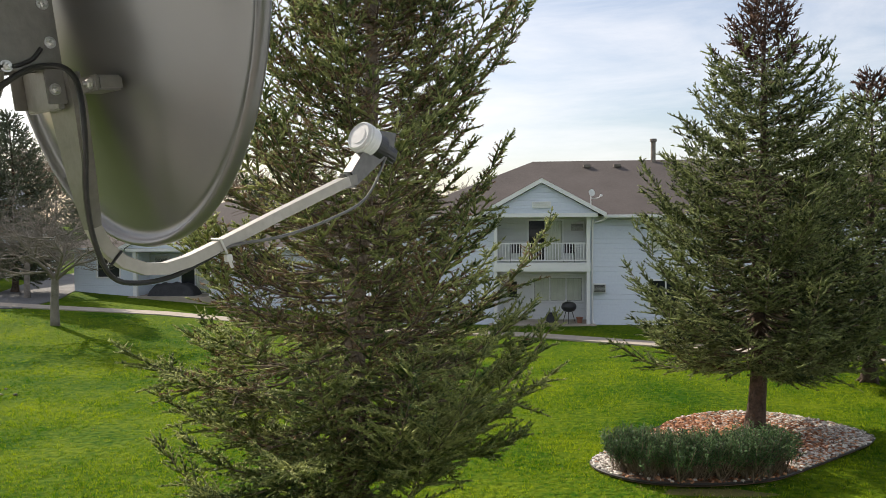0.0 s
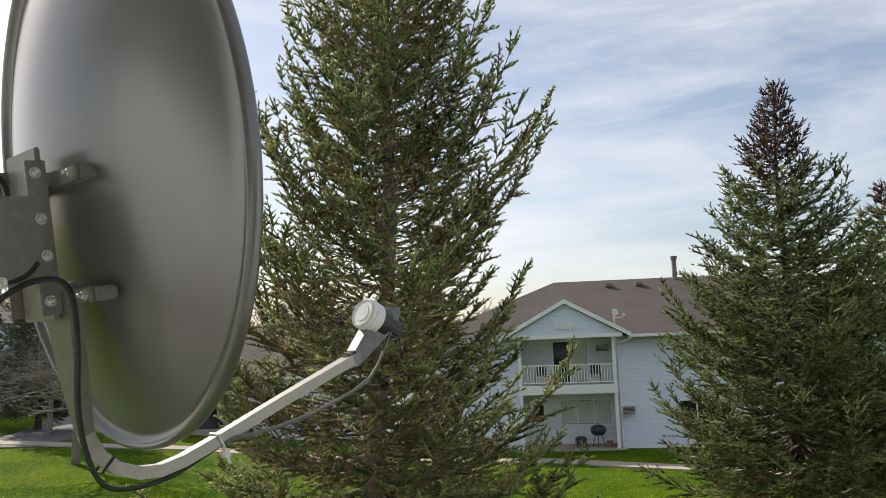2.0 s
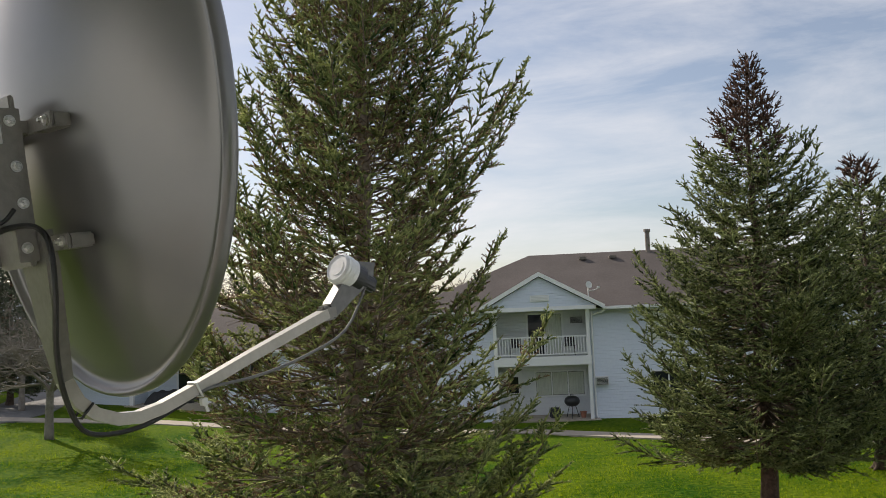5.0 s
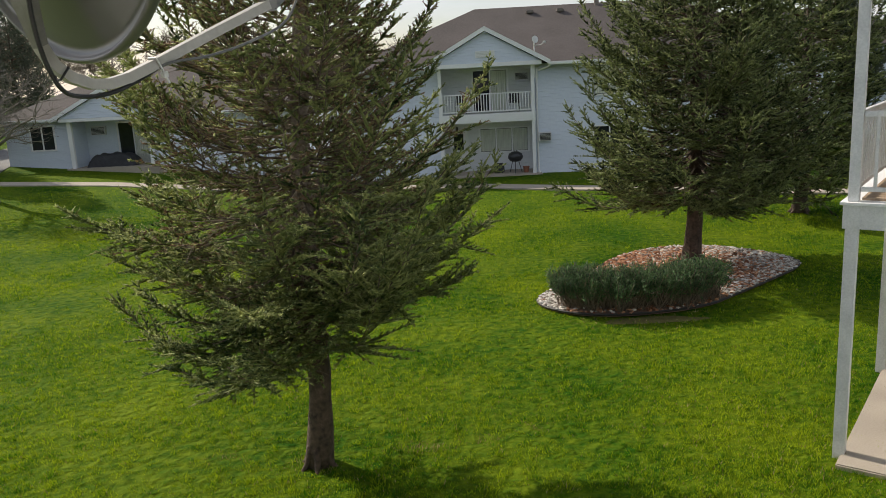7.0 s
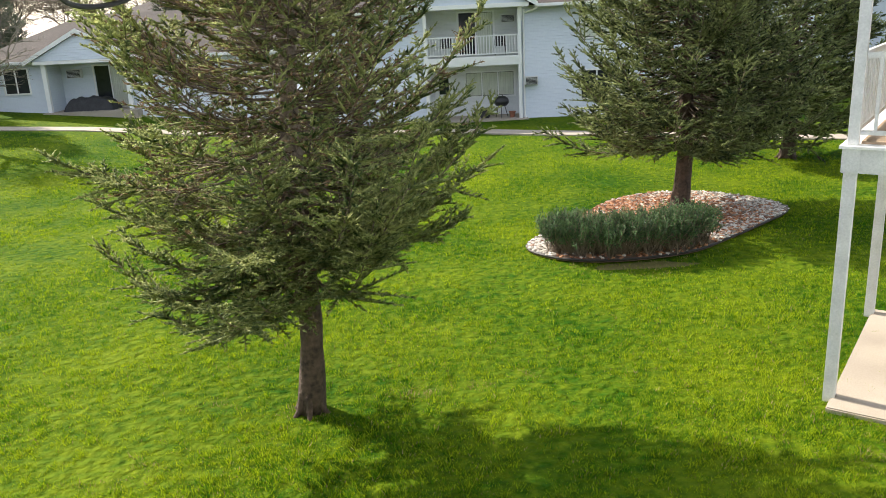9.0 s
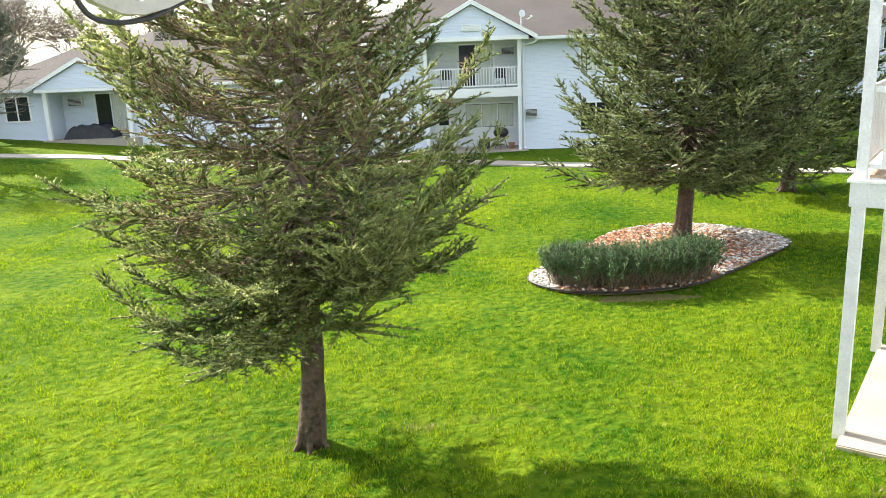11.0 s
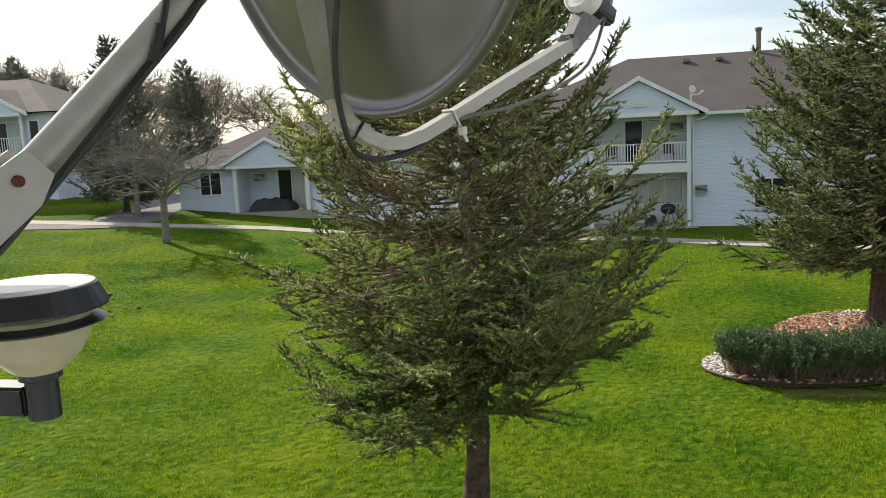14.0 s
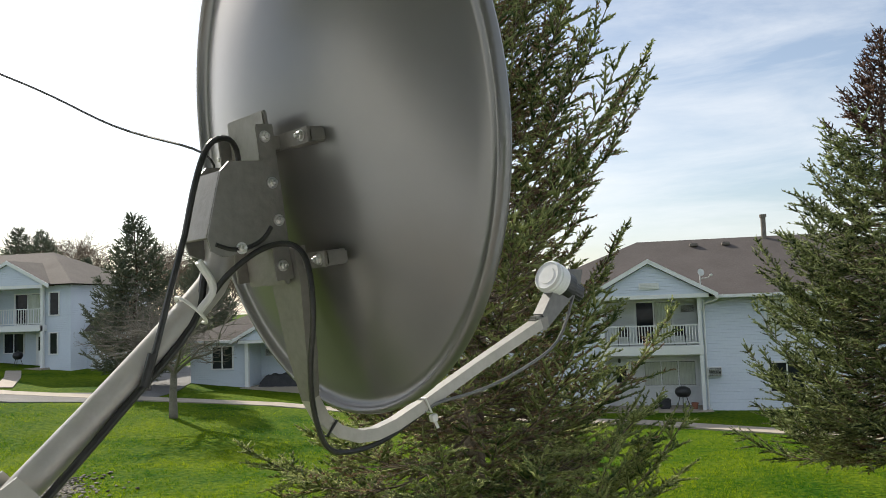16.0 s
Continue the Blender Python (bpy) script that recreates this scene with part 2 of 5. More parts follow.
def lathe(bm, profile, n=32, m=None):
    """A body turned about z from (radius, height) pairs."""
    rings = [[bm.verts.new((r * math.cos(2 * math.pi * k / n), r * math.sin(2 * math.pi * k / n), z)) for k in range(n)] for r, z in profile]
    for a, b in zip(rings, rings[1:]):
        for k in range(n):
            bm.faces.new((a[k], a[(k + 1) % n], b[(k + 1) % n], b[k]))
    bm.faces.new(rings[0][::-1])
    bm.faces.new(rings[-1])
    if m:
        bmesh.ops.transform(bm, matrix=m, verts=[v for ring in rings for v in ring])
    return bm


def prism(bm, outline, depth_vec):
    """A flat outline of 3D points pushed out along depth_vec."""
    a = [bm.verts.new(p) for p in outline]
    b = [bm.verts.new(Vector(p) + Vector(depth_vec)) for p in outline]
    bm.faces.new(a[::-1])
    bm.faces.new(b)
    for k in range(len(a)):
        bm.faces.new((a[k], a[(k + 1) % len(a)], b[(k + 1) % len(a)], b[k]))
    return bm


def thing(name, at, label, category, group=""):
    ob = new(name)
    ob.empty_display_size = 0.2
    ob.location = at
    return tagged(ob, label, category, group)


def link_mesh(name, me, material, parent=None, label="", smooth=False):
    me.materials.append(material)
    ob = new(name, me)
    if parent is not None:
        ob.parent = parent
        if parent.type == "EMPTY" and parent.parent is None:
            ob.matrix_parent_inverse = Matrix.Translation(-Vector(parent.location))
    if smooth:
        me.polygons.foreach_set("use_smooth", [True] * len(me.polygons))
    return tagged(ob, label)


def part(name, bm, material, parent=None, label="", smooth=False):
    """Links a bmesh, in world places, as one mesh under a thing or a part."""
    bmesh.ops.recalc_face_normals(bm, faces=bm.faces)
    me = bpy.data.meshes.new(name)
    bm.to_mesh(me)
    bm.free()
    return link_mesh(name, me, material, parent, label, smooth)


def B():
    return bmesh.new()


def arrays_mesh(name, verts, tris):
    """A mesh out of numpy arrays."""
    me = bpy.data.meshes.new(name)
    me.vertices.add(len(verts))
    me.vertices.foreach_set("co", np.ascontiguousarray(verts, dtype=np.float32).ravel())
    me.loops.add(len(tris) * 3)
    me.loops.foreach_set("vertex_index", np.ascontiguousarray(tris, dtype=np.int32).ravel())
    me.polygons.add(len(tris))
    me.polygons.foreach_set("loop_start", np.arange(0, len(tris) * 3, 3, dtype=np.int32))
    me.update(calc_edges=True)
    return me


def unit(a):
    return a / np.maximum(np.linalg.norm(a, axis=-1, keepdims=True), 1e-9)


def needle_mesh(name, P, A, L, per, length, width, rng, spread=0.85, body=0.0):
    """Needles round twigs that start at P and run along A for L, on shoots of radius body."""
    core = shoot_arrays(P, A, L, body, rng) if body else None
    n = len(P)
    P, A, L = np.repeat(P, per, 0), np.repeat(unit(A), per, 0), np.repeat(L, per)
    rand = unit(rng.normal(size=P.shape))
    side = unit(np.cross(A, rand))
    k = rng.uniform(0.6, 1.0, len(P))[:, None] * spread
    d = unit(A + side * k)
    at = P + A * (L * rng.uniform(0.0, 1.0, len(P)))[:, None]
    wide = unit(np.cross(d, unit(rng.normal(size=P.shape)))) * width * 0.5
    ln = (length * rng.uniform(0.7, 1.25, len(P)))[:, None]
    verts = np.stack([at - wide, at + wide, at + d * ln], 1).reshape(-1, 3)
    tris = np.arange(len(verts)).reshape(-1, 3)
    if core:
        tris = np.concatenate([tris, core[1] + len(verts)])
        verts = np.concatenate([verts, core[0]])
    return arrays_mesh(name, verts, tris)


def shoot_arrays(P, A, L, radius, rng):
    """Leafy shoots as slim spindles: two cones on a shared triangle."""
    A = unit(A)
    a = unit(np.cross(A, unit(rng.normal(size=P.shape))))
    b = np.cross(A, a)
    mid = P + A * (L * 0.35)[:, None]
    r = (radius * rng.uniform(0.7, 1.2, len(P)))[:, None]
    ring = [mid + r * (a * math.cos(w) + b * math.sin(w)) for w in (0.0, 2.094, 4.189)]
    v = np.stack([P, *ring, P + A * L[:, None]], 1).reshape(-1, 3)
    base = (np.arange(len(P)) * 5)[:, None]
    t = np.concatenate([base + np.array([[0, 2, 1]]), base + np.array([[0, 3, 2]]), base + np.array([[0, 1, 3]]), base + np.array([[4, 1, 2]]), base + np.array([[4, 2, 3]]), base + np.array([[4, 3, 1]])], 0)
    return v, t


def stick_mesh(name, P, Q, r0, r1, sides=3):
    """Thin tapered sticks from P to Q."""
    P, Q = np.asarray(P, float), np.asarray(Q, float)
    r0, r1 = np.broadcast_to(r0, len(P)), np.broadcast_to(r1, len(P))
    d = unit(Q - P)
    ref = np.where(np.abs(d[:, 2:3]) > 0.9, np.array([[1.0, 0, 0]]), np.array([[0, 0, 1.0]]))
    a = unit(np.cross(d, ref))
    b = np.cross(d, a)
    ring = []
    for k in range(sides):
        w = 2 * math.pi * k / sides
        ring.append(a * math.cos(w) + b * math.sin(w))
    ring = np.stack(ring, 1)
    v = np.concatenate([P[:, None] + ring * r0[:, None, None], Q[:, None] + ring * r1[:, None, None]], 1)
    base = (np.arange(len(P)) * 2 * sides)[:, None]
    t = []
    for k in range(sides):
        j = (k + 1) % sides
        t += [np.concatenate([base + k, base + j, base + sides + j], 1), np.concatenate([base + k, base + sides + j, base + sides + k], 1)]
    return arrays_mesh(name, v.reshape(-1, 3), np.concatenate(t, 0))


# ---- trees ----
def conifer(name, label, at, height, profile, branches, seed, needle, twig_step=0.06, per=14, length=0.024, width=0.007, trunk_r=0.16,
            clear=1.6, lean=(0, 0), dead_top=0.0, bare_inner=0.35, sweep=None, twig_len=0.1, bare_zone=None, let_gap=0.075, tilt=None, dry_from=99.0, rise_tip=0.0, vary=(0.72, 1.08), spread=0.85, body=0.0, pale_from=None):
    """A spruce: tapered trunk, curved limbs in loose whorls, side twigs with needles, bare brown twigs inside."""
    rng = np.random.default_rng(seed)
    x0, y0, z0 = at
    tree = thing(name, at, label, "tree")
    zs, rs = [p[0] for p in profile], [p[1] for p in profile]

    def axis(z):
        k = z / height
        return np.array([x0 + lean[0] * k + 0.05 * math.sin(z * 1.3), y0 + lean[1] * k + 0.04 * math.cos(z), z0 + z])

    def stem(low, high):
        bm = B()
        levels = np.linspace(low, high, max(4, int((high - low) / height * 18)))
        tube(bm, [axis(z) for z in levels], [trunk_r * (1.25 if z == 0 else 1.0) * (1 - z / height) ** 1.05 + 0.01 for z in levels], 12, smooth=3)
        for v in bm.verts:
            w = noise.noise(Vector((v.co.x * 9, v.co.y * 9, v.co.z * 3))) * 0.018
            v.co.x += w
            v.co.y += w * 0.7
        return bm

    if pale_from:
        part("upper_trunk", stem(pale_from - 0.05, height), PALE_BARK, tree, "pale tan upper trunk", smooth=True)
    bm = stem(0, pale_from or height)
    for k in range(5):      # root flare
        a = k * 1.256 + rng.uniform(-0.3, 0.3)
        c, s = math.cos(a), math.sin(a)
        tube(bm, [(x0 + c * trunk_r * 0.6, y0 + s * trunk_r * 0.6, z0 + 0.28), (x0 + c * trunk_r * 1.1, y0 + s * trunk_r * 1.1, z0 + 0.07),
                  (x0 + c * trunk_r * 1.9, y0 + s * trunk_r * 1.9, z0 - 0.04)], [trunk_r * 0.4, trunk_r * 0.32, 0.02], 6)
    part("trunk", bm, BARK, tree, smooth=True)

    P, Q, R0, R1 = [], [], [], []           # limbs and bare twigs
    tp, ta, tl, red = [], [], [], []        # leafy twigs
    az = rng.uniform(0, 6)
    for i in range(branches):
        u = (i + rng.uniform(-0.4, 0.4)) / branches
        u = min(max(u, 0), 0.995)
        z = clear + (height - clear) * u ** 1.12
        az += 2.4 + rng.uniform(-0.5, 0.5)
        R = float(np.interp(z, zs, rs)) * rng.uniform(*vary)
        if sweep:
            R *= sweep(az, z)
        up = np.interp(z / height, [0, 0.3, 0.7, 1.0], [0.06, 0.16, 0.32, 1.0]) + rng.uniform(-0.15, 0.15)
        if tilt:
            up += tilt(az, z)
        sag = rng.uniform(0.06, 0.24)
        lift = rise_tip * rng.uniform(0.5, 1.3) * float(np.interp(z / height, [0.2, 0.42], [0.25, 1.0]))
        out_dir = np.array([math.cos(az), math.sin(az), 0])
        bend = rng.uniform(-0.25, 0.25)
        side_dir = np.array([-math.sin(az), math.cos(az), 0])
        o = axis(z)

        def spot(s):
            return o + out_dir * R * s + side_dir * (R * bend * s * s) + np.array([0, 0, R * (up * s - sag * math.sin(s * 3.0) + 0.9 * sag * s ** 4 + lift * s * s)])

        steps = 9
        line = [spot(s) for s in np.linspace(0, 1, steps)]
        rad = trunk_r * 0.13 * (0.35 + 0.65 * R / max(rs)) * (1 - 0.55 * z / height)
        for k in range(steps - 1):
            P.append(line[k]); Q.append(line[k + 1])
            R0.append(rad * (1 - k / steps) + 0.003); R1.append(rad * (1 - (k + 1) / steps) + 0.003)
        leaf_from = bare_inner + rng.uniform(-0.1, 0.1)
        if bare_zone and bare_zone(z, az):
            leaf_from += 0.38
        if z < dry_from < 50:
            leaf_from -= 0.1
        s = 0.14
        flip = 1
        dead = z > height * (1 - dead_top) if dead_top else False
        while s < 1.0:
            s += let_gap / R * rng.uniform(0.7, 1.3)
            if s >= 1:
                break
            flip = -flip
            p = spot(s)
            t = unit(spot(min(s + 0.03, 1.0)) - p + 1e-9)
            ln = min((1.05 - s) * R * 0.6 + 0.1 + 1.0 * twig_len, 0.2 * R + 0.1 + 0.5 * twig_len) * rng.uniform(0.5, 1.1)
            d = unit(t * rng.uniform(0.55, 1.0) + side_dir * flip * rng.uniform(0.6, 1.0) + np.array([0, 0, rng.uniform(-0.5, 0.5)]))
            q = p + d * ln
            P.append(p); Q.append(q); R0.append(0.006 if R > 1 else 0.004); R1.append(0.0025)
            if s > leaf_from:           # shoots that clothe the limb itself
                for _ in range(1):
                    tp.append(p); ta.append(unit(t + rng.normal(size=3) * 0.35)); tl.append((let_gap * 1.6 + 0.3 * twig_len) * rng.uniform(0.7, 1.2)); red.append(dead)
            if s < leaf_from:
                for _ in range(3):      # dry inner twigs
                    f = rng.uniform(0.2, 0.95)
                    e = p + d * ln * f
                    P.append(e); Q.append(e + unit(d + rng.normal(size=3) * 0.7) * ln * rng.uniform(0.25, 0.5)); R0.append(0.003); R1.append(0.0015)
                if rng.random() < 0.6:
                    continue
            m = max(2, int(ln / twig_step))
            for j in range(m + 1):
                f = (j + rng.uniform(0.2, 0.8)) / (m + 1)
                sd = unit(np.cross(d, [0, 0, 1])) * (1 if j % 2 else -1)
                a = unit(d * rng.uniform(0.5, 0.9) + sd * rng.uniform(0.5, 1.0) + np.array([0, 0, rng.uniform(-0.2, 0.6)]))
                if j == m:
                    f, a = 1.0, d
                tp.append(p + d * ln * f); ta.append(a); tl.append(twig_len * rng.uniform(0.6, 1.3) * (0.55 + 0.6 * (1 - f)))
                red.append(dead or (s < leaf_from + 0.12 and rng.random() < 0.28) or (z > dry_from and s < 0.88 and rng.random() < (0.52 if z > 4.6 else 0.4)))
            tp.append(p); ta.append(d); tl.append(ln); red.append(dead)
        tip = spot(1.0)
        t = unit(tip - spot(0.93))
        tp.append(tip - t * 0.1); ta.append(t); tl.append(0.1 + twig_len); red.append(dead)
    for k in range(10):
        z = height - 0.07 * k
        tp.append(axis(z)); ta.append(np.array([math.cos(k * 2.4), math.sin(k * 2.4), 0.9])); tl.append(0.05 + 0.02 * k); red.append(dead_top > 0)
    tagged(link_mesh("branchwork", stick_mesh("branchwork", P, Q, np.array(R0), np.array(R1), 4), TWIG, tree), kind="stuff")
    tp, ta, tl, red = np.array(tp), np.array(ta), np.array(tl), np.array(red)
    tagged(link_mesh("twig_work", stick_mesh("twig_work", tp, tp + unit(ta) * tl[:, None], 0.0022, 0.001, 3), TWIG, tree), kind="stuff")
    ok = ~red
    more = np.repeat(np.nonzero(ok)[0], np.maximum(1, np.round(tl[ok] / (twig_len * 0.9))).astype(int))
    tagged(link_mesh("crown", needle_mesh("crown", tp[more], ta[more], tl[more], per, length, width, rng, spread, body), needle, tree), kind="stuff")
    if red.any():
        tagged(link_mesh("brown_needles", needle_mesh("brown_needles", tp[red], ta[red], tl[red], max(5, per), length, width, rng, spread, body * (1.0 if dead_top else 0.6)), NEEDLE_DEAD if dead_top else NEEDLE_RED, tree), kind="stuff")
    return tree


def bare_tree(name, label, at, height, spread, seed, trunk_r=0.12, fork=1.9, depth=6, material=GREY_BARK, thin=0.004):
    """A leafless tree: trunk, rising limbs and ever finer twigs."""
    rng = np.random.default_rng(seed)
    tree = thing(name, at, label, "tree")
    P, Q, R0, R1 = [], [], [], []

    def grow(p, d, ln, r, level):
        pts = [p]
        for k in range(3):
            d = unit(d + rng.normal(size=3) * 0.12 + np.array([0, 0, 0.03 if level else 0]))
            pts.append(pts[-1] + d * ln / 3)
        for k in range(3):
            P.append(pts[k]); Q.append(pts[k + 1]); R0.append(r * (1 - 0.12 * k)); R1.append(r * (1 - 0.12 * (k + 1)))
        if level >= depth:
            return
        for k in range(3 if level < 2 else 2 + (rng.random() < 0.55)):
            f = rng.uniform(0.45, 1.0) if k else 1.0
            b = pts[min(3, int(f * 3))]
            w = unit(d + rng.normal(size=3) * np.array([spread, spread, spread * 0.55]))
            w[2] = max(w[2], -0.12)
            grow(b, unit(w), ln * rng.uniform(0.62, 0.86), max(r * rng.uniform(0.5, 0.68), thin), level + 1)

    base = np.array(at, float)
    top = base + np.array([0.05, 0, fork])
    bm = B()
    tube(bm, [base - np.array([0, 0, 0.05]), base + np.array([0.0, 0, fork * 0.5]), top], [trunk_r * 1.25, trunk_r, trunk_r * 0.9], 10)
    part("trunk", bm, material, tree, smooth=True)
    for k in range(6):
        a = k * 1.05 + rng.uniform(-0.3, 0.3)
        grow(top - np.array([0, 0, rng.uniform(0, 0.35) * fork * 0.4]), unit(np.array([math.cos(a) * spread, math.sin(a) * spread, rng.uniform(0.5, 1.2)])), (height - fork) * 0.3, trunk_r * 0.5, 0)
    tagged(link_mesh("branchwork", stick_mesh("branchwork", P, Q, np.array(R0), np.array(R1), 4), material, tree), kind="stuff")
    return tree


# ---- ground ----
def ground_sheet():
    xs = np.concatenate([[-900, -400, -200, -120], np.arange(-80, 61, 1.25), [90, 150, 300, 900]])
    ys = np.concatenate([[-300, -100, -40, -20], np.arange(-10, 91, 1.25), [120, 200, 400, 1200]])
    verts = [(x, y, rise(x, y) + 0.035 * noise.noise(Vector((x * 0.4, y * 0.4, 0))) * (1 if abs(x) < 70 else 0)) for y in ys for x in xs]
    w = len(xs)
    faces = [(j * w + i, j * w + i + 1, (j + 1) * w + i + 1, (j + 1) * w + i) for j in range(len(ys) - 1) for i in range(w - 1)]
    me = bpy.data.meshes.new("ground")
    me.from_pydata(verts, [], faces)
    ob = link_mesh("ground", me, GRASS_GROUND, smooth=True)
    return tagged(ob, "bright green mown spring lawn with worn dry patches", "lawn", kind="structure")


ground_sheet()


def strip(name, line, width, material, label, category, lift=0.05):
    """A paved way that follows the ground along a line of (x, y)."""
    bm = B()
    pts = []
    for (ax, ay), (bx, by) in zip(line, line[1:]):
        n = max(2, int(math.hypot(bx - ax, by - ay) / 1.2))
        pts += [(ax + (bx - ax) * k / n, ay + (by - ay) * k / n) for k in range(n)]
    pts.append(line[-1])
    rows = []
    for i, (x, y) in enumerate(pts):
        ax, ay = pts[max(i - 1, 0)]
        bx, by = pts[min(i + 1, len(pts) - 1)]
        d = Vector((bx - ax, by - ay)).normalized()
        nx, ny = -d.y * width / 2, d.x * width / 2
        za, zb = rise(x + nx, y + ny) + lift, rise(x - nx, y - ny) + lift
        rows.append([bm.verts.new((x + nx, y + ny, za)), bm.verts.new((x - nx, y - ny, zb)), bm.verts.new((x - nx, y - ny, zb - 0.15)), bm.verts.new((x + nx, y + ny, za - 0.15))])
    for a, b in zip(rows, rows[1:]):
        for k in range(4):
            bm.faces.new((a[k], a[(k + 1) % 4], b[(k + 1) % 4], b[k]))
    ob = part(name, bm, material)
    return tagged(ob, label, category, kind="structure")


strip("pavement", [(-40, 31.3), (-27.5, 31.7), (-15.5, 34.5), (-7, 34.2), (0.8, 32.7), (4.4, 31.0), (12, 27.6), (22, 24)], 1.1, CONCRETE, "pale concrete footpath across the lawn", "footpath")
strip("road", [(-44, 28.5), (-31, 30.4), (-26, 30.9), (-22.6, 33.0), (-23.2, 36), (-25.5, 43), (-27, 55)], 3.0, ASPHALT, "grey asphalt drive between the houses", "drive", 0.04)
# ---- houses ----
def window(house, x0, x1, z0, z1, y, panes=2, curtain=0.0, name="window"):
    """A framed window on a wall that faces -y; its parts lie one level deeper."""
    bm = B()
    w = 0.07
    box(bm, x0 - w, x1 + w, y - 0.05, y + 0.02, z1, z1 + w)
    box(bm, x0 - w, x1 + w, y - 0.06, y + 0.02, z0 - w, z0)
    box(bm, x0 - w, x0, y - 0.05, y + 0.02, z0, z1)
    box(bm, x1, x1 + w, y - 0.05, y + 0.02, z0, z1)
    for k in range(1, panes):
        x = x0 + (x1 - x0) * k / panes
        box(bm, x - 0.03, x + 0.03, y - 0.045, y + 0.02, z0, z1)
    frame_ob = part(name, bm, PAINT, house, "white window frame")
    for k in range(panes):
        a, b = x0 + (x1 - x0) * k / panes, x0 + (x1 - x0) * (k + 1) / panes
        bm = B()
        box(bm, a + 0.031, b - 0.031, y - 0.012, y + 0.004, z0 + 0.002, z1 - 0.002)
        ob = part("pane", bm, PANE, frame_ob)
        if curtain and (k + 0.5) / panes > 1 - curtain:
            bm = B()
            n = 2 * max(4, int((b - a) / 0.11))
            zig = [(a + 0.04 + (b - a - 0.08) * j / n, y - 0.016 - 0.022 * (j % 2), z0 + 0.02) for j in range(n + 1)]
            prism(bm, zig + [(q[0], q[1] - 0.004, q[2]) for q in zig[::-1]], (0, 0, z1 - z0 - 0.04))
            part("blind", bm, BLIND, frame_ob, "pale vertical blind")
    return frame_ob


def railing(house, x0, x1, y, z, h=0.82, gap=0.125, group=None):
    bm = B()
    box(bm, x0, x1, y - 0.035, y + 0.035, z + h - 0.05, z + h, 0.008)
    box(bm, x0, x1, y - 0.025, y + 0.025, z + 0.08, z + 0.13)
    rail = part("railing", bm, PAINT, house, "white balcony railing")
    first = None
    n = int((x1 - x0) / gap)
    for k in range(n + 1):
        x = x0 + (x1 - x0) * k / n
        if first is None:
            bm = B()
            box(bm, x - 0.019, x + 0.019, y - 0.019, y + 0.019, z + 0.13, z + h - 0.05)
            first = part("baluster", bm, PAINT, rail)
        else:
            ob = new("baluster", first.data)
            ob.parent = rail
            ob.location = (x - x0, 0, 0)
    return rail


def gable_roof(bm, x0, x1, y0, y1, ze, zr, over=0.35, t=0.16):
    """A roof whose gable faces -y."""
    xm = (x0 + x1) / 2
    slope = (zr - ze) / (xm - x0)
    for s in (-1, 1):
        xe = x0 - over if s < 0 else x1 + over
        zl = ze - over * slope
        prism(bm, [(xe, y0, zl), (xm, y0, zr), (xm, y0, zr + t), (xe, y0, zl + t)], (0, y1 - y0, 0))


def hip_roof(bm, x0, x1, y0, y1, ze, zr, over=0.45):
    x0, x1, y0, y1 = x0 - over, x1 + over, y0 - over, y1 + over
    h = (y1 - y0) / 2
    lo = [bm.verts.new((x, y, ze)) for x, y in ((x0, y0), (x1, y0), (x1, y1), (x0, y1))]
    hi = [bm.verts.new((x0 + h * 1.08, y0 + h, zr)), bm.verts.new((x1 - h * 1.08, y0 + h, zr))]
    bm.faces.new((lo[0], lo[1], hi[1], hi[0]))
    bm.faces.new((lo[1], lo[2], hi[1]))
    bm.faces.new((lo[2], lo[3], hi[0], hi[1]))
    bm.faces.new((lo[3], lo[0], hi[0]))
    bm.faces.new(lo[::-1])


def gutter(house, x0, x1, y, z):
    bm = B()
    box(bm, x0, x1, y - 0.1, y + 0.01, z - 0.14, z - 0.005, 0.02)
    part("gutter", bm, PAINT, house, "white eaves gutter")


def air_conditioner(house, x0, x1, z0, z1, y):
    bm = B()
    box(bm, x0, x1, y - 0.22, y + 0.02, z0, z1, 0.015)
    ac = part("air_conditioner", bm, OLD_PAINT, house, "pale through-wall air conditioner")
    n = 6
    # black bars painted as the shade between the white louvers
    for k in range(n):
        bm = B()
        za = z0 + 0.04 + (z1 - z0 - 0.08) * k / n
        box(bm, x0 + 0.04, x1 - 0.04, y - 0.235, y - 0.218, za, za + (z1 - z0 - 0.08) / n * 0.62)
        part("louver_bar", bm, DARK, ac)
    return ac


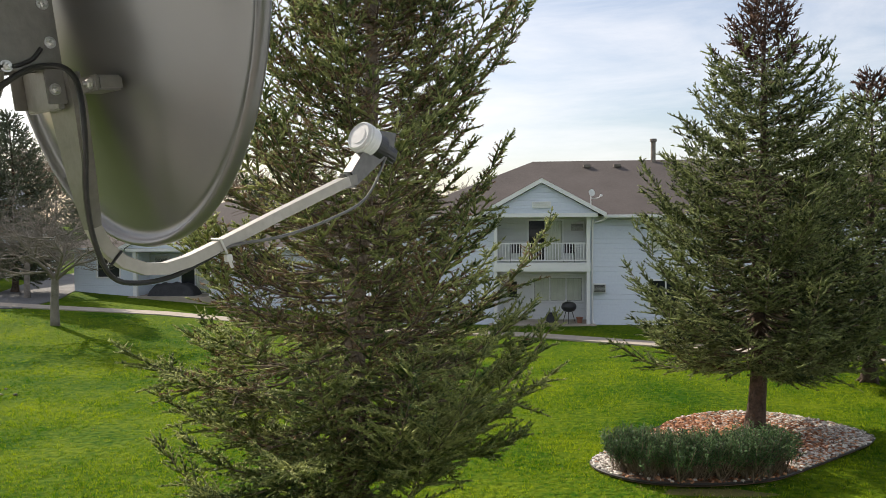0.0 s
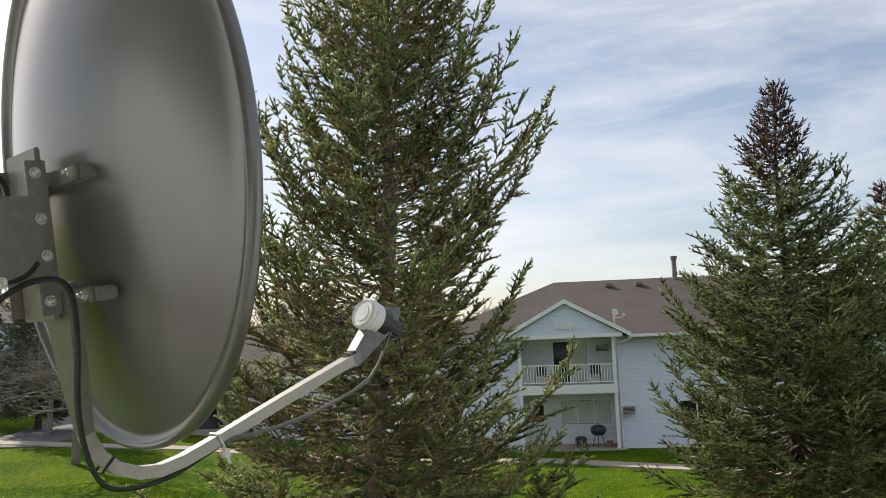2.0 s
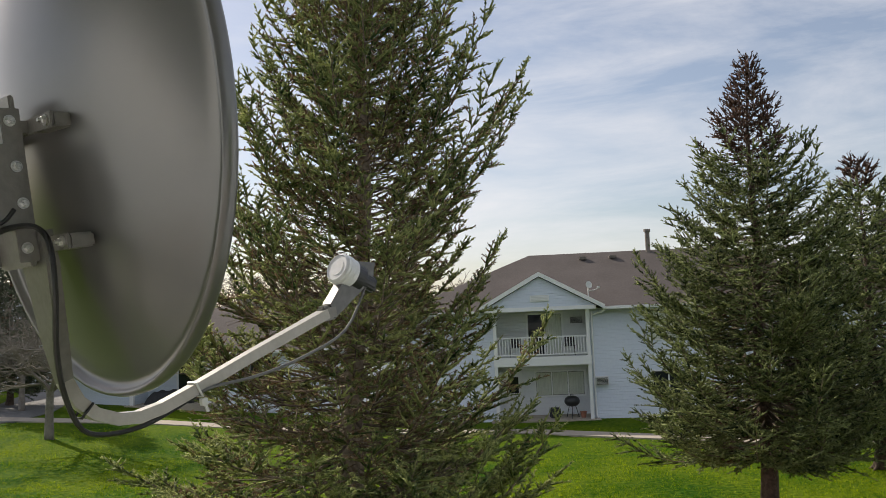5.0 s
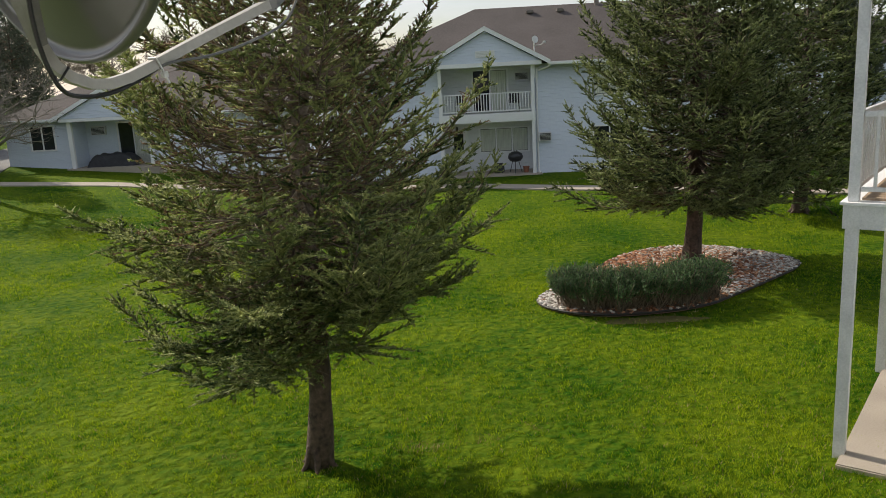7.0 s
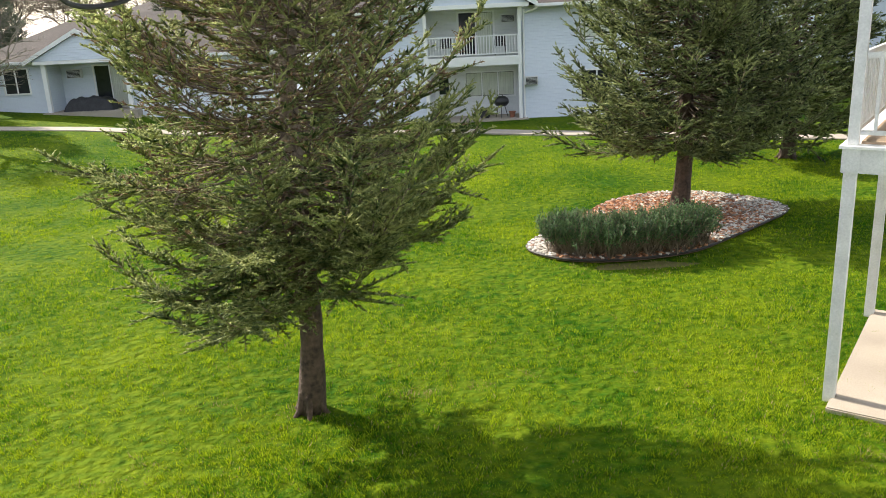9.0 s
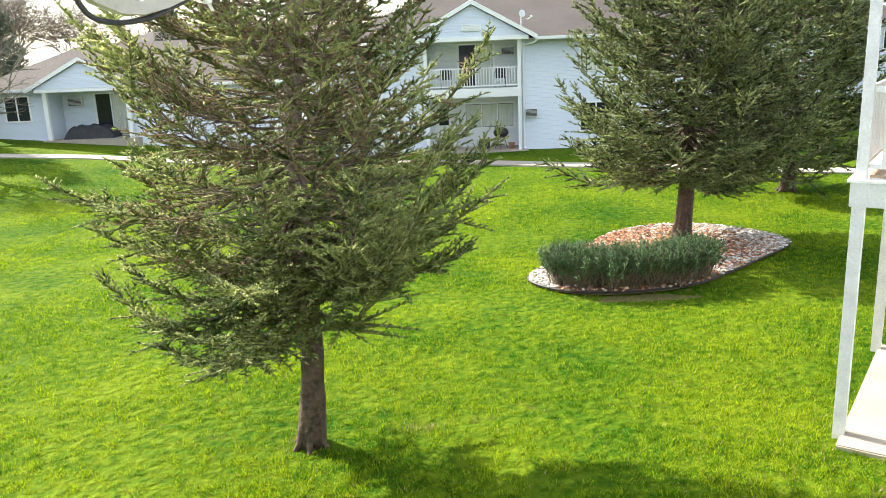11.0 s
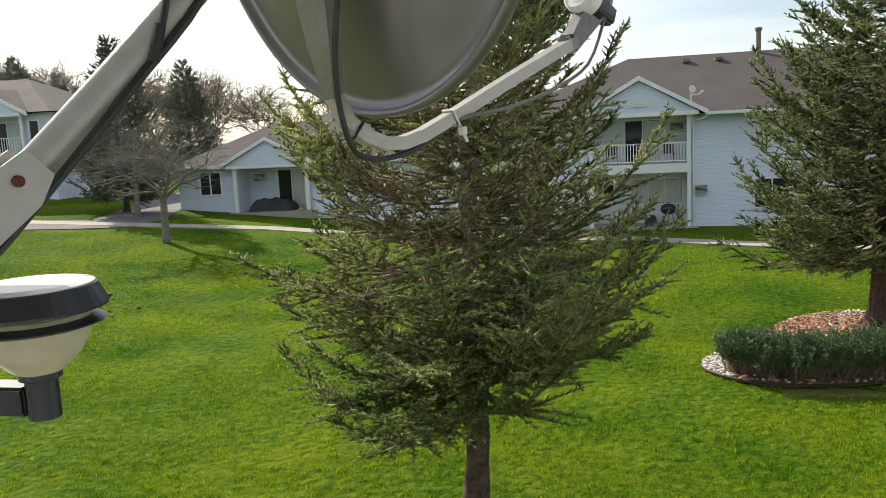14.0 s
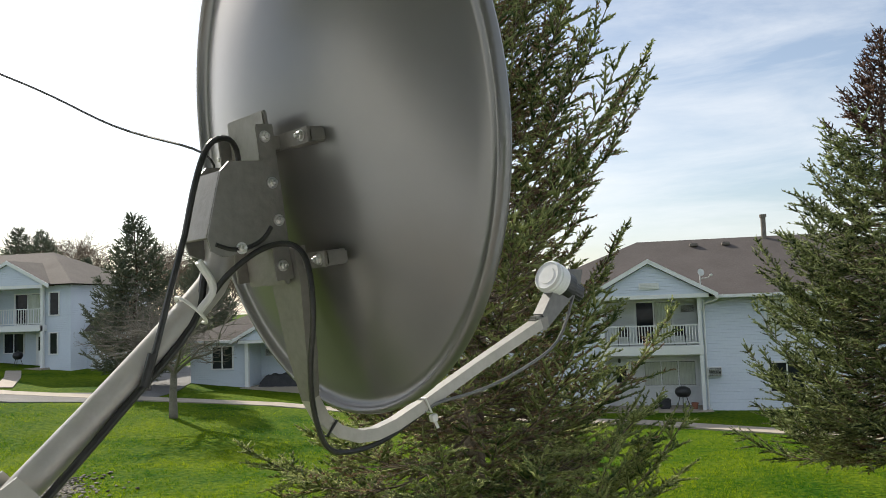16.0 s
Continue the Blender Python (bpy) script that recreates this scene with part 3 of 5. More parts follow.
def apartment_house():
    """The two-storey house across the lawn, with a recessed porch under a gable."""
    h = thing("apartment_house", (3.5, 36.3, 0), "two-storey apartment house with pale blue siding and brown shingle roof", "house")
    yw, yb = 36.2, 37.75
    bm = B()
    prism(bm, [(-4.9, yw, -0.3), (-0.65, yw, -0.3), (-0.65, yb, -0.3), (3.62, yb, -0.3), (3.62, yw, -0.3), (17, yw, -0.3), (17, 47.3, -0.3), (-4.9, 47.3, -0.3)], (0, 0, 5.22))
    part("wall", bm, SIDING, h)
    bm = B()
    box(bm, -0.65, 3.62, yb - 0.02, yb - 0.004, 0.02, 2.42)
    box(bm, -0.65, 3.62, yb - 0.02, yb - 0.004, 2.85, 4.9)
    part("porch_wall", bm, SIDING_PORCH, h)
    bm = B()
    hip_roof(bm, -4.9, 17, yw - 0.1, 47.3, 4.95, 7.8)
    roof = part("roof", bm, SHINGLE, h, "brown asphalt shingle roof")
    bm = B()
    gable_roof(bm, -0.95, 3.9, 35.5, 40.4, 5.12, 6.45, 0.4)
    part("porch_roof", bm, SHINGLE, h)
    bm = B()
    prism(bm, [(-0.95, 35.62, 5.06), (3.9, 35.62, 5.06), (1.475, 35.62, 6.4)], (0, 0.2, 0))
    part("gable", bm, SIDING, h)
    for s in (-1, 1):
        bm = B()
        xe = 1.475 + s * 2.85
        prism(bm, [(xe, 35.45, 4.86), (1.475, 35.45, 6.42), (1.475, 35.45, 6.62), (xe, 35.45, 5.06)], (0, 0.045, 0))
        part("bargeboard", bm, PAINT, h, "white bargeboard")
    bm = B()
    box(bm, -1.0, 3.95, 35.57, 37.75, 4.88, 5.06, 0.01)
    part("porch_beam", bm, PAINT, h)
    bm = B()
    box(bm, 1.05, 1.9, 35.57, 35.63, 5.3, 5.58)
    lou = part("gable_vent", bm, PAINT, h)
    for k in range(4):
        bm = B()
        box(bm, 1.1, 1.85, 35.555, 35.572, 5.34 + k * 0.065, 5.365 + k * 0.065)
        part("louver_bar", bm, OLD_PAINT, lou)
    bm = B()
    box(bm, -0.7, 3.66, 35.9, 37.75, 2.43, 2.83, 0.01)
    part("balcony_deck", bm, PAINT, h, "white fascia of the balcony deck")
    for x in (-0.6, 3.56):
        bm = B()
        box(bm, x - 0.075, x + 0.075, 35.93, 36.08, -0.05, 4.9, 0.008)
        part("post", bm, PAINT, h, "white porch post")
    railing(h, -0.52, 3.48, 36.0, 2.83, 0.9)
    bm = B()
    box(bm, -0.9, 3.9, 35.6, 37.75, -0.2, 0.05, 0.01)
    part("patio_slab", bm, CONCRETE, h)
    window(h, 0.9, 2.5, 2.87, 4.72, yb - 0.02, 2, 0.5, "sliding_door")
    window(h, 1.15, 3.42, 0.95, 2.02, yb - 0.02, 3, 1.0)
    bm = B()
    box(bm, -0.3, 0.55, yb - 0.07, yb - 0.01, 0.05, 2.05, 0.01)
    d = part("door", bm, PAINT, h, "white entrance door")
    bm = B()
    box(bm, -0.1, 0.35, yb - 0.082, yb - 0.068, 1.1, 1.85)
    part("pane", bm, PANE, d)
    bm = B()
    lathe(bm, [(0.012, 0), (0.03, 0.01), (0.03, 0.05), (0.01, 0.06)], 10, pose(0.48, yb - 0.07, 1.0, 90))
    part("handle", bm, ZINC, d)
    air_conditioner(h, 2.85, 3.5, 4.22, 4.6, yb - 0.02)
    air_conditioner(h, 3.78, 4.35, 1.48, 1.88, yw)
    bm = B()
    box(bm, 0.0, 0.12, yb - 0.14, yb - 0.02, 2.0, 2.2, 0.02)
    part("porch_lamp", bm, DARK, h, "small dark porch lamp")
    gutter(h, 4.2, 17.4, yw - 0.55, 4.98)
    gutter(h, -5.3, -1.2, yw - 0.55, 4.98)
    bm = B()
    tube(bm, [(4.35, 35.75, 4.86), (4.2, 35.85, 4.74), (3.85, 36.12, 4.62), (3.76, 36.14, 4.4), (3.76, 36.14, 0.3), (3.8, 36.0, 0.12)], 0.045, 8, smooth=3)
    part("downspout", bm, PAINT, h, "white downspout")
    for x in (3.9, 5.4):
        bm = B()
        box(bm, x - 0.18, x + 0.18, 40.7, 41.0, 7.4, 7.56, 0.03)
        part("roof_vent", bm, GREY_BARK, h)
    bm = B()
    tube(bm, [(7.3, 41.5, 7.5), (7.3, 41.5, 8.75)], 0.12, 12)
    tube(bm, [(7.3, 41.5, 8.72), (7.3, 41.5, 8.86)], 0.17, 12)
    part("flue", bm, GREY_BARK, h, "dark metal flue on the ridge")
    for x in (6.3, 12.0):
        window(h, x, x + 1.4, 3.45, 4.7, yw, 2, 1.0)
        window(h, x, x + 1.4, 0.8, 2.0, yw, 2)
    # small antenna on its mast beside the gable
    a = thing("roof_antenna", (3.66, 35.86, 4.6), "small grey satellite dish on a thin mast", "satellite dish")
    bm = B()
    tube(bm, [(3.66, 35.86, 4.3), (3.66, 35.86, 5.95)], 0.028, 8)
    part("mast", bm, OLD_PAINT, a)
    bm = B()
    lathe(bm, [(0.15, 0.045), (0.16, 0.045), (0.11, 0.015), (0.04, 0.0), (0.015, -0.015), (0.03, 0.0), (0.1, 0.02)], 20, pose(3.68, 35.8, 5.95, 80, 0, 25))
    part("reflector", bm, OLD_PAINT, a)
    bm = B()
    tube(bm, [(3.68, 35.84, 5.7), (3.95, 35.75, 5.72), (4.1, 35.7, 5.82)], 0.02, 6)
    box(bm, 4.04, 4.16, 35.66, 35.76, 5.78, 5.88, 0.02)
    part("feed", bm, OLD_PAINT, a)


apartment_house()


def kettle_grill(x, y, z, k=1.0):
    g = thing("kettle_grill", (x, y, z), "black kettle grill standing on the patio", "grill")
    bm = B()
    lathe(bm, [(0.06, 0.5), (0.2, 0.54), (0.28, 0.66), (0.29, 0.74), (0.29, 0.76), (0.25, 0.88), (0.14, 0.96), (0.03, 0.98)], 24, pose(x, y, z) @ Matrix.Diagonal((k, k, 1, 1)))
    part("bowl", bm, DARK, g, smooth=True)
    for k in range(3):
        a = k * 2.094 + 0.4
        bm = B()
        tube(bm, [(x + math.cos(a) * 0.15, y + math.sin(a) * 0.15, z + 0.56), (x + math.cos(a) * 0.32, y + math.sin(a) * 0.32, z)], 0.016, 6)
        part("leg", bm, DARK, g)
    bm = B()
    tube(bm, [(x - 0.06, y, z + 0.97), (x - 0.05, y, z + 1.03), (x + 0.05, y, z + 1.03), (x + 0.06, y, z + 0.97)], 0.012, 6)
    part("handle", bm, DARK, g)


def balcony_chair(x, y, z):
    c = thing("balcony_chair", (x, y, z), "dark folding chair behind the white balcony railing", "chair", "balcony chairs")
    bm = B()
    box(bm, x - 0.25, x + 0.25, y - 0.22, y + 0.22, z + 0.4, z + 0.44, 0.01)
    part("seat", bm, COVER, c)
    bm = B()
    box(bm, x - 0.25, x + 0.25, y + 0.2, y + 0.24, z + 0.44, z + 0.86, 0.01)
    part("backrest", bm, COVER, c)
    for sx in (-0.22, 0.22):
        for sy in (-0.19, 0.19):
            bm = B()
            tube(bm, [(x + sx, y + sy, z + 0.4), (x + sx * 1.1, y - sy, z)], 0.014, 6)
            part("leg", bm, DARK, c)


balcony_chair(0.3, 36.75, 2.83)
balcony_chair(2.75, 36.75, 2.83)
kettle_grill(2.72, 36.45, 0.05, 1.2)
bm = B()
box(bm, 1.7, 2.2, 36.4, 36.8, 0.05, 0.5, 0.06)
tagged(part("storage_box", bm, COVER), "dark grey covered box on the patio", "storage box")
bm = B()
lathe(bm, [(0.1, 0.05), (0.14, 0.28), (0.16, 0.28), (0.16, 0.32), (0.13, 0.32), (0.12, 0.25)], 16, pose(3.2, 36.4, 0))
tagged(part("flower_pot", bm, CLAY), "empty brown clay flower pot on the patio", "flower pot")


def bungalow():
    """The one-storey house further along the path, its porch under a white gable."""
    z = 0.9
    h = thing("bungalow", (-19.4, 39.7, z), "one-storey house with pale blue siding and brown hip roof", "house")
    bm = B()
    prism(bm, [(-22.8, 39.5, -0.6), (-19.3, 39.5, -0.6), (-19.3, 40.9, -0.6), (-15.2, 40.9, -0.6), (-15.2, 39.5, -0.6), (-7.5, 39.5, -0.6), (-7.5, 47, -0.6), (-22.8, 47, -0.6)], (0, 0, 4.02))
    part("wall", bm, SIDING, h)
    bm = B()
    hip_roof(bm, -22.8, -7.5, 39.5, 47, 3.45, 5.6)
    part("roof", bm, SHINGLE, h, "brown asphalt shingle roof")
    bm = B()
    gable_roof(bm, -19.75, -14.9, 38.9, 42.5, 3.5, 4.75, 0.35)
    part("porch_roof", bm, SHINGLE, h)
    bm = B()
    prism(bm, [(-19.75, 39.0, 3.45), (-14.9, 39.0, 3.45), (-17.325, 39.0, 4.7)], (0, 0.2, 0))
    part("gable", bm, SIDING, h)
    for s in (-1, 1):
        bm = B()
        xe = -17.325 + s * 2.8
        prism(bm, [(xe, 38.85, 3.26), (-17.325, 38.85, 4.7), (-17.325, 38.85, 4.9), (xe, 38.85, 3.46)], (0, 0.045, 0))
        part("bargeboard", bm, PAINT, h, "white bargeboard")
    bm = B()
    box(bm, -19.7, -14.9, 38.96, 40.9, 3.28, 3.44, 0.01)
    part("porch_beam", bm, PAINT, h)
    for x in (-19.35, -15.3):
        bm = B()
        box(bm, x - 0.1, x + 0.1, 39.2, 39.4, z - 0.6, 3.3, 0.01)
        part("post", bm, PAINT, h, "white porch post")
    bm = B()
    box(bm, -19.6, -14.9, 38.9, 40.9, z - 0.5, z + 0.06, 0.01)
    part("patio_slab", bm, CONCRETE, h)
    window(h, -21.5, -20.3, 1.95, 3.1, 39.5, 2, 0.0)
    window(h, -17.6, -16.0, z + 0.1, 3.05, 40.9, 2, 0.4, "sliding_door")
    air_conditioner(h, -18.95, -18.2, 2.5, 2.95, 40.9)
    gutter(h, -23.3, -19.8, 39.08, 3.48)
    gutter(h, -14.6, -7.0, 39.08, 3.48)
    window(h, -13.2, -11.8, 1.95, 3.1, 39.5, 2)
    f = thing("covered_furniture", (-17.6, 39.9, z + 0.06), "patio furniture under a crumpled dark cover", "patio furniture")
    bm = B()
    bmesh.ops.create_grid(bm, x_segments=26, y_segments=16, size=0.5)
    for v in bm.verts:
        e = max(abs(v.co.x), abs(v.co.y)) * 2
        hump = 0.62 + 0.14 * noise.noise(Vector((v.co.x * 5, v.co.y * 4, 3)))
        v.co.z = (hump * (1 - e ** 6) + 0.03 * noise.noise(v.co * 14)) + z + 0.06
        v.co.x = -17.5 + v.co.x * 2.3 * (1 + 0.1 * e)
        v.co.y = 39.9 + v.co.y * 1.1
    part("cover", bm, COVER, f, smooth=True)


bungalow()


def corner_house():
    """The two-storey house beyond the drive, with a balcony porch and a lower wing."""
    z = 2.05
    h = thing("corner_house", (-33.2, 41, z), "two-storey house with white balcony porch and lower wing", "house")
    bm = B()
    prism(bm, [(-46, 41.1, 0.5), (-37.6, 41.1, 0.5), (-37.6, 42.4, 0.5), (-33.3, 42.4, 0.5), (-33.3, 41.1, 0.5), (-31.5, 41.1, 0.5), (-31.5, 49, 0.5), (-46, 49, 0.5)], (0, 0, 6.45))
    part("wall", bm, SIDING, h)
    bm = B()
    box(bm, -31.5, -28.7, 42.6, 48, z - 1.5, 4.1)
    part("wing", bm, SIDING, h)
    bm = B()
    hip_roof(bm, -33, -28.7, 42.6, 48, 4.12, 6.2, 0.4)
    part("wing_roof", bm, SHINGLE, h)
    bm = B()
    hip_roof(bm, -46, -31.5, 41.1, 49, 7.0, 9.3)
    part("roof", bm, SHINGLE, h)
    bm = B()
    gable_roof(bm, -37.9, -32.9, 40.5, 44.5, 7.05, 8.35, 0.3)
    part("porch_roof", bm, SHINGLE, h)
    bm = B()
    prism(bm, [(-37.9, 40.58, 7.0), (-32.9, 40.58, 7.0), (-35.4, 40.58, 8.3)], (0, 0.2, 0))
    part("gable", bm, SIDING, h)
    for s in (-1, 1):
        bm = B()
        xe = -35.4 + s * 2.9
        prism(bm, [(xe, 40.45, 6.78), (-35.4, 40.45, 8.28), (-35.4, 40.45, 8.5), (xe, 40.45, 7.0)], (0, 0.045, 0))
        part("bargeboard", bm, PAINT, h, "white bargeboard")
    bm = B()
    box(bm, -37.8, -33.0, 40.54, 42.4, 6.8, 7.0, 0.01)
    part("porch_beam", bm, PAINT, h)
    bm = B()
    box(bm, -37.8, -33.1, 40.8, 42.4, 4.25, 4.6, 0.01)
    part("balcony_deck", bm, PAINT, h)
    for x in (-37.65, -33.25):
        bm = B()
        box(bm, x - 0.09, x + 0.09, 40.8, 40.98, z - 0.5, 6.85, 0.01)
        part("post", bm, PAINT, h, "white porch post")
    railing(h, -37.5, -33.35, 40.9, 4.6, 1.0, 0.17)
    window(h, -36.4, -34.6, 4.65, 6.5, 42.4, 2, 0.3, "sliding_door")
    window(h, -37.2, -35.8, z + 0.9, z + 2.05, 42.4, 2)
    bm = B()
    box(bm, -34.9, -34.0, 42.34, 42.4, z, z + 2.05, 0.01)
    d = part("door", bm, PAINT, h, "white entrance door")
    bm = B()
    box(bm, -34.7, -34.2, 42.325, 42.338, z + 1.0, z + 1.85)
    part("pane", bm, PANE, d)
    window(h, -32.9, -32.3, 5.2, 6.5, 41.1, 1)
    window(h, -32.9, -32.4, 2.9, 4.1, 41.1, 1)
    window(h, -30.5, -30.0, 2.9, 3.8, 42.6, 1)
    bm = B()
    box(bm, -37.9, -32.9, 40.3, 42.4, z - 0.6, z + 0.04, 0.01)
    part("patio_slab", bm, CONCRETE, h)
    kettle_grill(-35.2, 41.2, z + 0.04)
    for k in range(3):
        bm = B()
        box(bm, -34.4, -33.4, 39.9 - 0.4 * k, 40.3 - 0.4 * k, z - 0.8, z - 0.1 - 0.12 * k, 0.01)
        part("step", bm, CONCRETE, h)


corner_house()
strip("pavement_branch", [(-33.6, 39.0), (-31.5, 36.5), (-29.0, 33.0)], 0.8, CONCRETE, "pale concrete path up to the house", "footpath")


def far_house(x, y, w, d, z, eave, ridge):
    h = thing("far_house", (x, y, z), "distant house with pale siding and grey-brown roof", "house", "far houses")
    bm = B()
    box(bm, x, x + w, y, y + d, z - 2, eave)
    part("wall", bm, SIDING, h)
    bm = B()
    hip_roof(bm, x, x + w, y, y + d, eave + 0.03, ridge)
    part("roof", bm, SHINGLE, h)
    for k in range(int(w // 3.5)):
        window(h, x + 1.2 + 3.5 * k, x + 2.6 + 3.5 * k, eave - 1.8, eave - 0.6, y, 2)


far_house(-27, 62, 16, 10, 2.2, 5.2, 7.4)
far_house(-62, 60, 14, 10, 3.0, 8.4, 11.0)
far_house(17, 60, 18, 10, 0, 5.2, 8.2)

# ---- the porch beside the camera's house ----
E1, E2 = Vector((0.565, 0.825, 0)), Vector((0.825, -0.565, 0))
PORCH = Matrix(((E2.x, E1.x, 0, 4.83), (E2.y, E1.y, 0, 8.28), (0, 0, 1, 0), (0, 0, 0, 1)))     # x along the open front, y along the side


def near_porch():
    p = thing("porch", (4.83, 8.28, 0), "white two-storey wooden porch on a pale concrete slab", "porch")

    def add(name, material, dims, label="", bevel=0.006, parent=None):
        bm = B()
        box(bm, *dims, bevel, PORCH)
        return part(name, bm, material, parent or p, label)

    add("slab", CONCRETE, (0.02, 3.6, -0.35, 3.3, -0.2, 0.06), "tan concrete slab", 0.015)
    for i, (x, y) in enumerate(((0, 0), (0, 3.12), (3.4, 0))):
        add("post", OLD_PAINT, (x - 0.065, x + 0.065, y - 0.065, y + 0.065, 0.0 if i else -0.05, 2.76), "weathered white post")
        add("post", OLD_PAINT, (x - 0.055, x + 0.055, y - 0.055, y + 0.055, 3.06, 5.4), "weathered white post")
    add("beam", OLD_PAINT, (-0.09, 0.09, -0.1, 3.25, 2.76, 3.03), "white deck beam")
    add("beam", OLD_PAINT, (0.09, 3.5, -0.09, 0.09, 2.76, 3.03), "white deck beam")
    add("fascia", PAINT, (-0.12, 3.55, -0.13, 3.3, 3.03, 3.06), "", 0)
    for k in range(22):
        add("plank", CARPET, (0.07, 3.5, 0.07 + k * 0.142, 0.07 + k * 0.142 + 0.136, 3.062, 3.09), "", 0.0)
    add("top_rail", OLD_PAINT, (-0.03, 0.03, 0.06, 3.06, 3.98, 4.04))
    add("bottom_rail", OLD_PAINT, (-0.02, 0.02, 0.06, 3.06, 3.17, 3.22))
    for k in range(21):
        y = 0.2 + k * 0.138
        add("baluster", OLD_PAINT, (-0.017, 0.017, y - 0.017, y + 0.017, 3.22, 3.98), "", 0)
    add("top_rail", OLD_PAINT, (0.06, 3.34, -0.03, 0.03, 3.98, 4.04))
    add("bottom_rail", OLD_PAINT, (0.06, 3.34, -0.02, 0.02, 3.17, 3.22))
    for k in range(22):
        x = 0.2 + k * 0.145
        add("baluster", OLD_PAINT, (x - 0.017, x + 0.017, -0.017, 0.017, 3.22, 3.98), "", 0)
    add("roof_beam", OLD_PAINT, (-0.1, 3.6, -0.1, 3.3, 5.4, 5.65))
    bm = B()
    prism(bm, [PORCH @ Vector(v) for v in ((-0.4, -0.4, 5.6), (4.0, -0.4, 5.6), (4.0, -0.4, 7.4))], E1 * 4.2)
    part("roof", bm, SHINGLE, p)
    add("wall", SIDING, (3.62, 4.2, -6, 3.4, -0.2, 5.6), "", 0)
    w = add("side_wall", SIDING, (0.4, 3.6, 3.35, 3.6, -0.2, 5.4), "", 0)
    add("chair_seat", CARPET, (0.5, 1.05, 1.2, 1.75, 3.45, 3.5), "tan slatted seat on the deck", 0.01)
    add("chair_back", CARPET, (1.0, 1.06, 1.2, 1.75, 3.45, 3.95), "", 0.01)
    for x, y in ((0.53, 1.23), (0.53, 1.72), (1.02, 1.23), (1.02, 1.72)):
        add("chair_leg", CARPET, (x - 0.02, x + 0.02, y - 0.02, y + 0.02, 3.09, 3.45), "", 0)


near_porch()

# the wall of the camera's own house, behind it
bm = B()
box(bm, -9, 7.5, -2.6, -2.3, -0.3, 7.2)
tagged(part("wall_south", bm, SIDING), "pale blue sided wall behind the balcony", "wall", kind="structure")

# the balcony of the camera's own house: unseen floor and soffit that close the place behind the camera
# both added to shade the wall and tone what the dish back reflects
bm = B()
box(bm, -4.5, 5.0, -2.296, 0.31, 3.05, 3.2)
tagged(part("balcony_floor", bm, GREY_BOARD), "unseen pale grey balcony boards, added to bounce light at the dish", "balcony floor", kind="structure")
bm = B()
box(bm, -4.5, 5.0, -2.296, 0.3, 6.75, 6.95)
tagged(part("ceiling", bm, OLD_PAINT), "unseen weathered white balcony soffit, added to shade the wall", "ceiling", kind="structure")

# ---- planting bed ----
BED = [(1.86, 15.05), (2.15, 15.75), (2.9, 16.7), (3.75, 18.1), (4.5, 19.0), (5.5, 19.45), (6.6, 19.35), (7.5, 18.6), (7.98, 17.7), (7.86, 17.05), (6.9, 16.05), (5.9, 15.1), (5.0, 14.35), (3.9, 14.0), (2.9, 14.0), (2.2, 14.4)]


def smooth_loop(pts, n=6):
    out_pts = []
    for i in range(len(pts)):
        a, b, c, d = (Vector((*pts[(i + k) % len(pts)], 0)) for k in (-1, 0, 1, 2))
        for k in range(n):
            t = k / n
            out_pts.append(0.5 * (2 * b + (c - a) * t + (2 * a - 5 * b + 4 * c - d) * t * t + (3 * b - a - 3 * c + d) * t ** 3))
    return out_pts


LOOP = smooth_loop(BED)


def inside(x, y, loop=LOOP):
    c = False
    for a, b in zip(loop, loop[1:] + loop[:1]):
        if (a.y > y) != (b.y > y) and x < (b.x - a.x) * (y - a.y) / (b.y - a.y) + a.x:
            c = not c
    return c


bm = B()
prism(bm, [(p.x, p.y, 0.03) for p in LOOP], (0, 0, 0.05))
bed = tagged(part("planting_bed", bm, SOIL), "teardrop planting bed with stones and red wood chips", "planting bed", kind="structure")
bm = B()
tube(bm, [(p.x, p.y, 0.07) for p in LOOP] + [(LOOP[0].x, LOOP[0].y, 0.07)], 0.024, 6, smooth=1)
tagged(part("bed_edging", bm, EDGING), "black plastic edging round the planting bed", "edging", kind="structure")


def pebbles(name, material, count, sizes, keep, label, category, seed, spot=None):
    """Many small angular lumps in one mesh."""
    rng = np.random.default_rng(seed)
    ico = B()
    bmesh.ops.create_icosphere(ico, subdivisions=1, radius=1.0)
    base = np.array([v.co[:] for v in ico.verts])
    tri = np.array([[v.index for v in f.verts] for f in ico.faces])
    ico.free()
    vs, ts, n = [], [], 0
    while n < count:
        x, y = rng.uniform(1.8, 8.0), rng.uniform(13.9, 19.5)
        if spot:                # thinning out from the middle of the spot
            x, y = rng.normal(spot[0], spot[2]), rng.normal(spot[1], spot[2])
        elif not inside(x, y) or rng.random() > keep(x, y):
            continue
        s = rng.uniform(*sizes) * np.array([1.0, rng.uniform(0.5, 1.0), rng.uniform(0.3, 0.6)])
        a = rng.uniform(0, 6.3)
        rot = np.array([[math.cos(a), -math.sin(a), 0], [math.sin(a), math.cos(a), 0], [0, 0, 1]])
        v = (base * rng.uniform(0.75, 1.2, (len(base), 1)) * s) @ rot.T + np.array([x, y, (rise(x, y) + 0.02 if spot else 0.085) + rng.uniform(0, 0.02)])
        vs.append(v)
        ts.append(tri + n * len(base))
        n += 1
    ob = link_mesh(name, arrays_mesh(name, np.concatenate(vs), np.concatenate(ts)), material)
    return tagged(ob, label, category, kind="stuff")


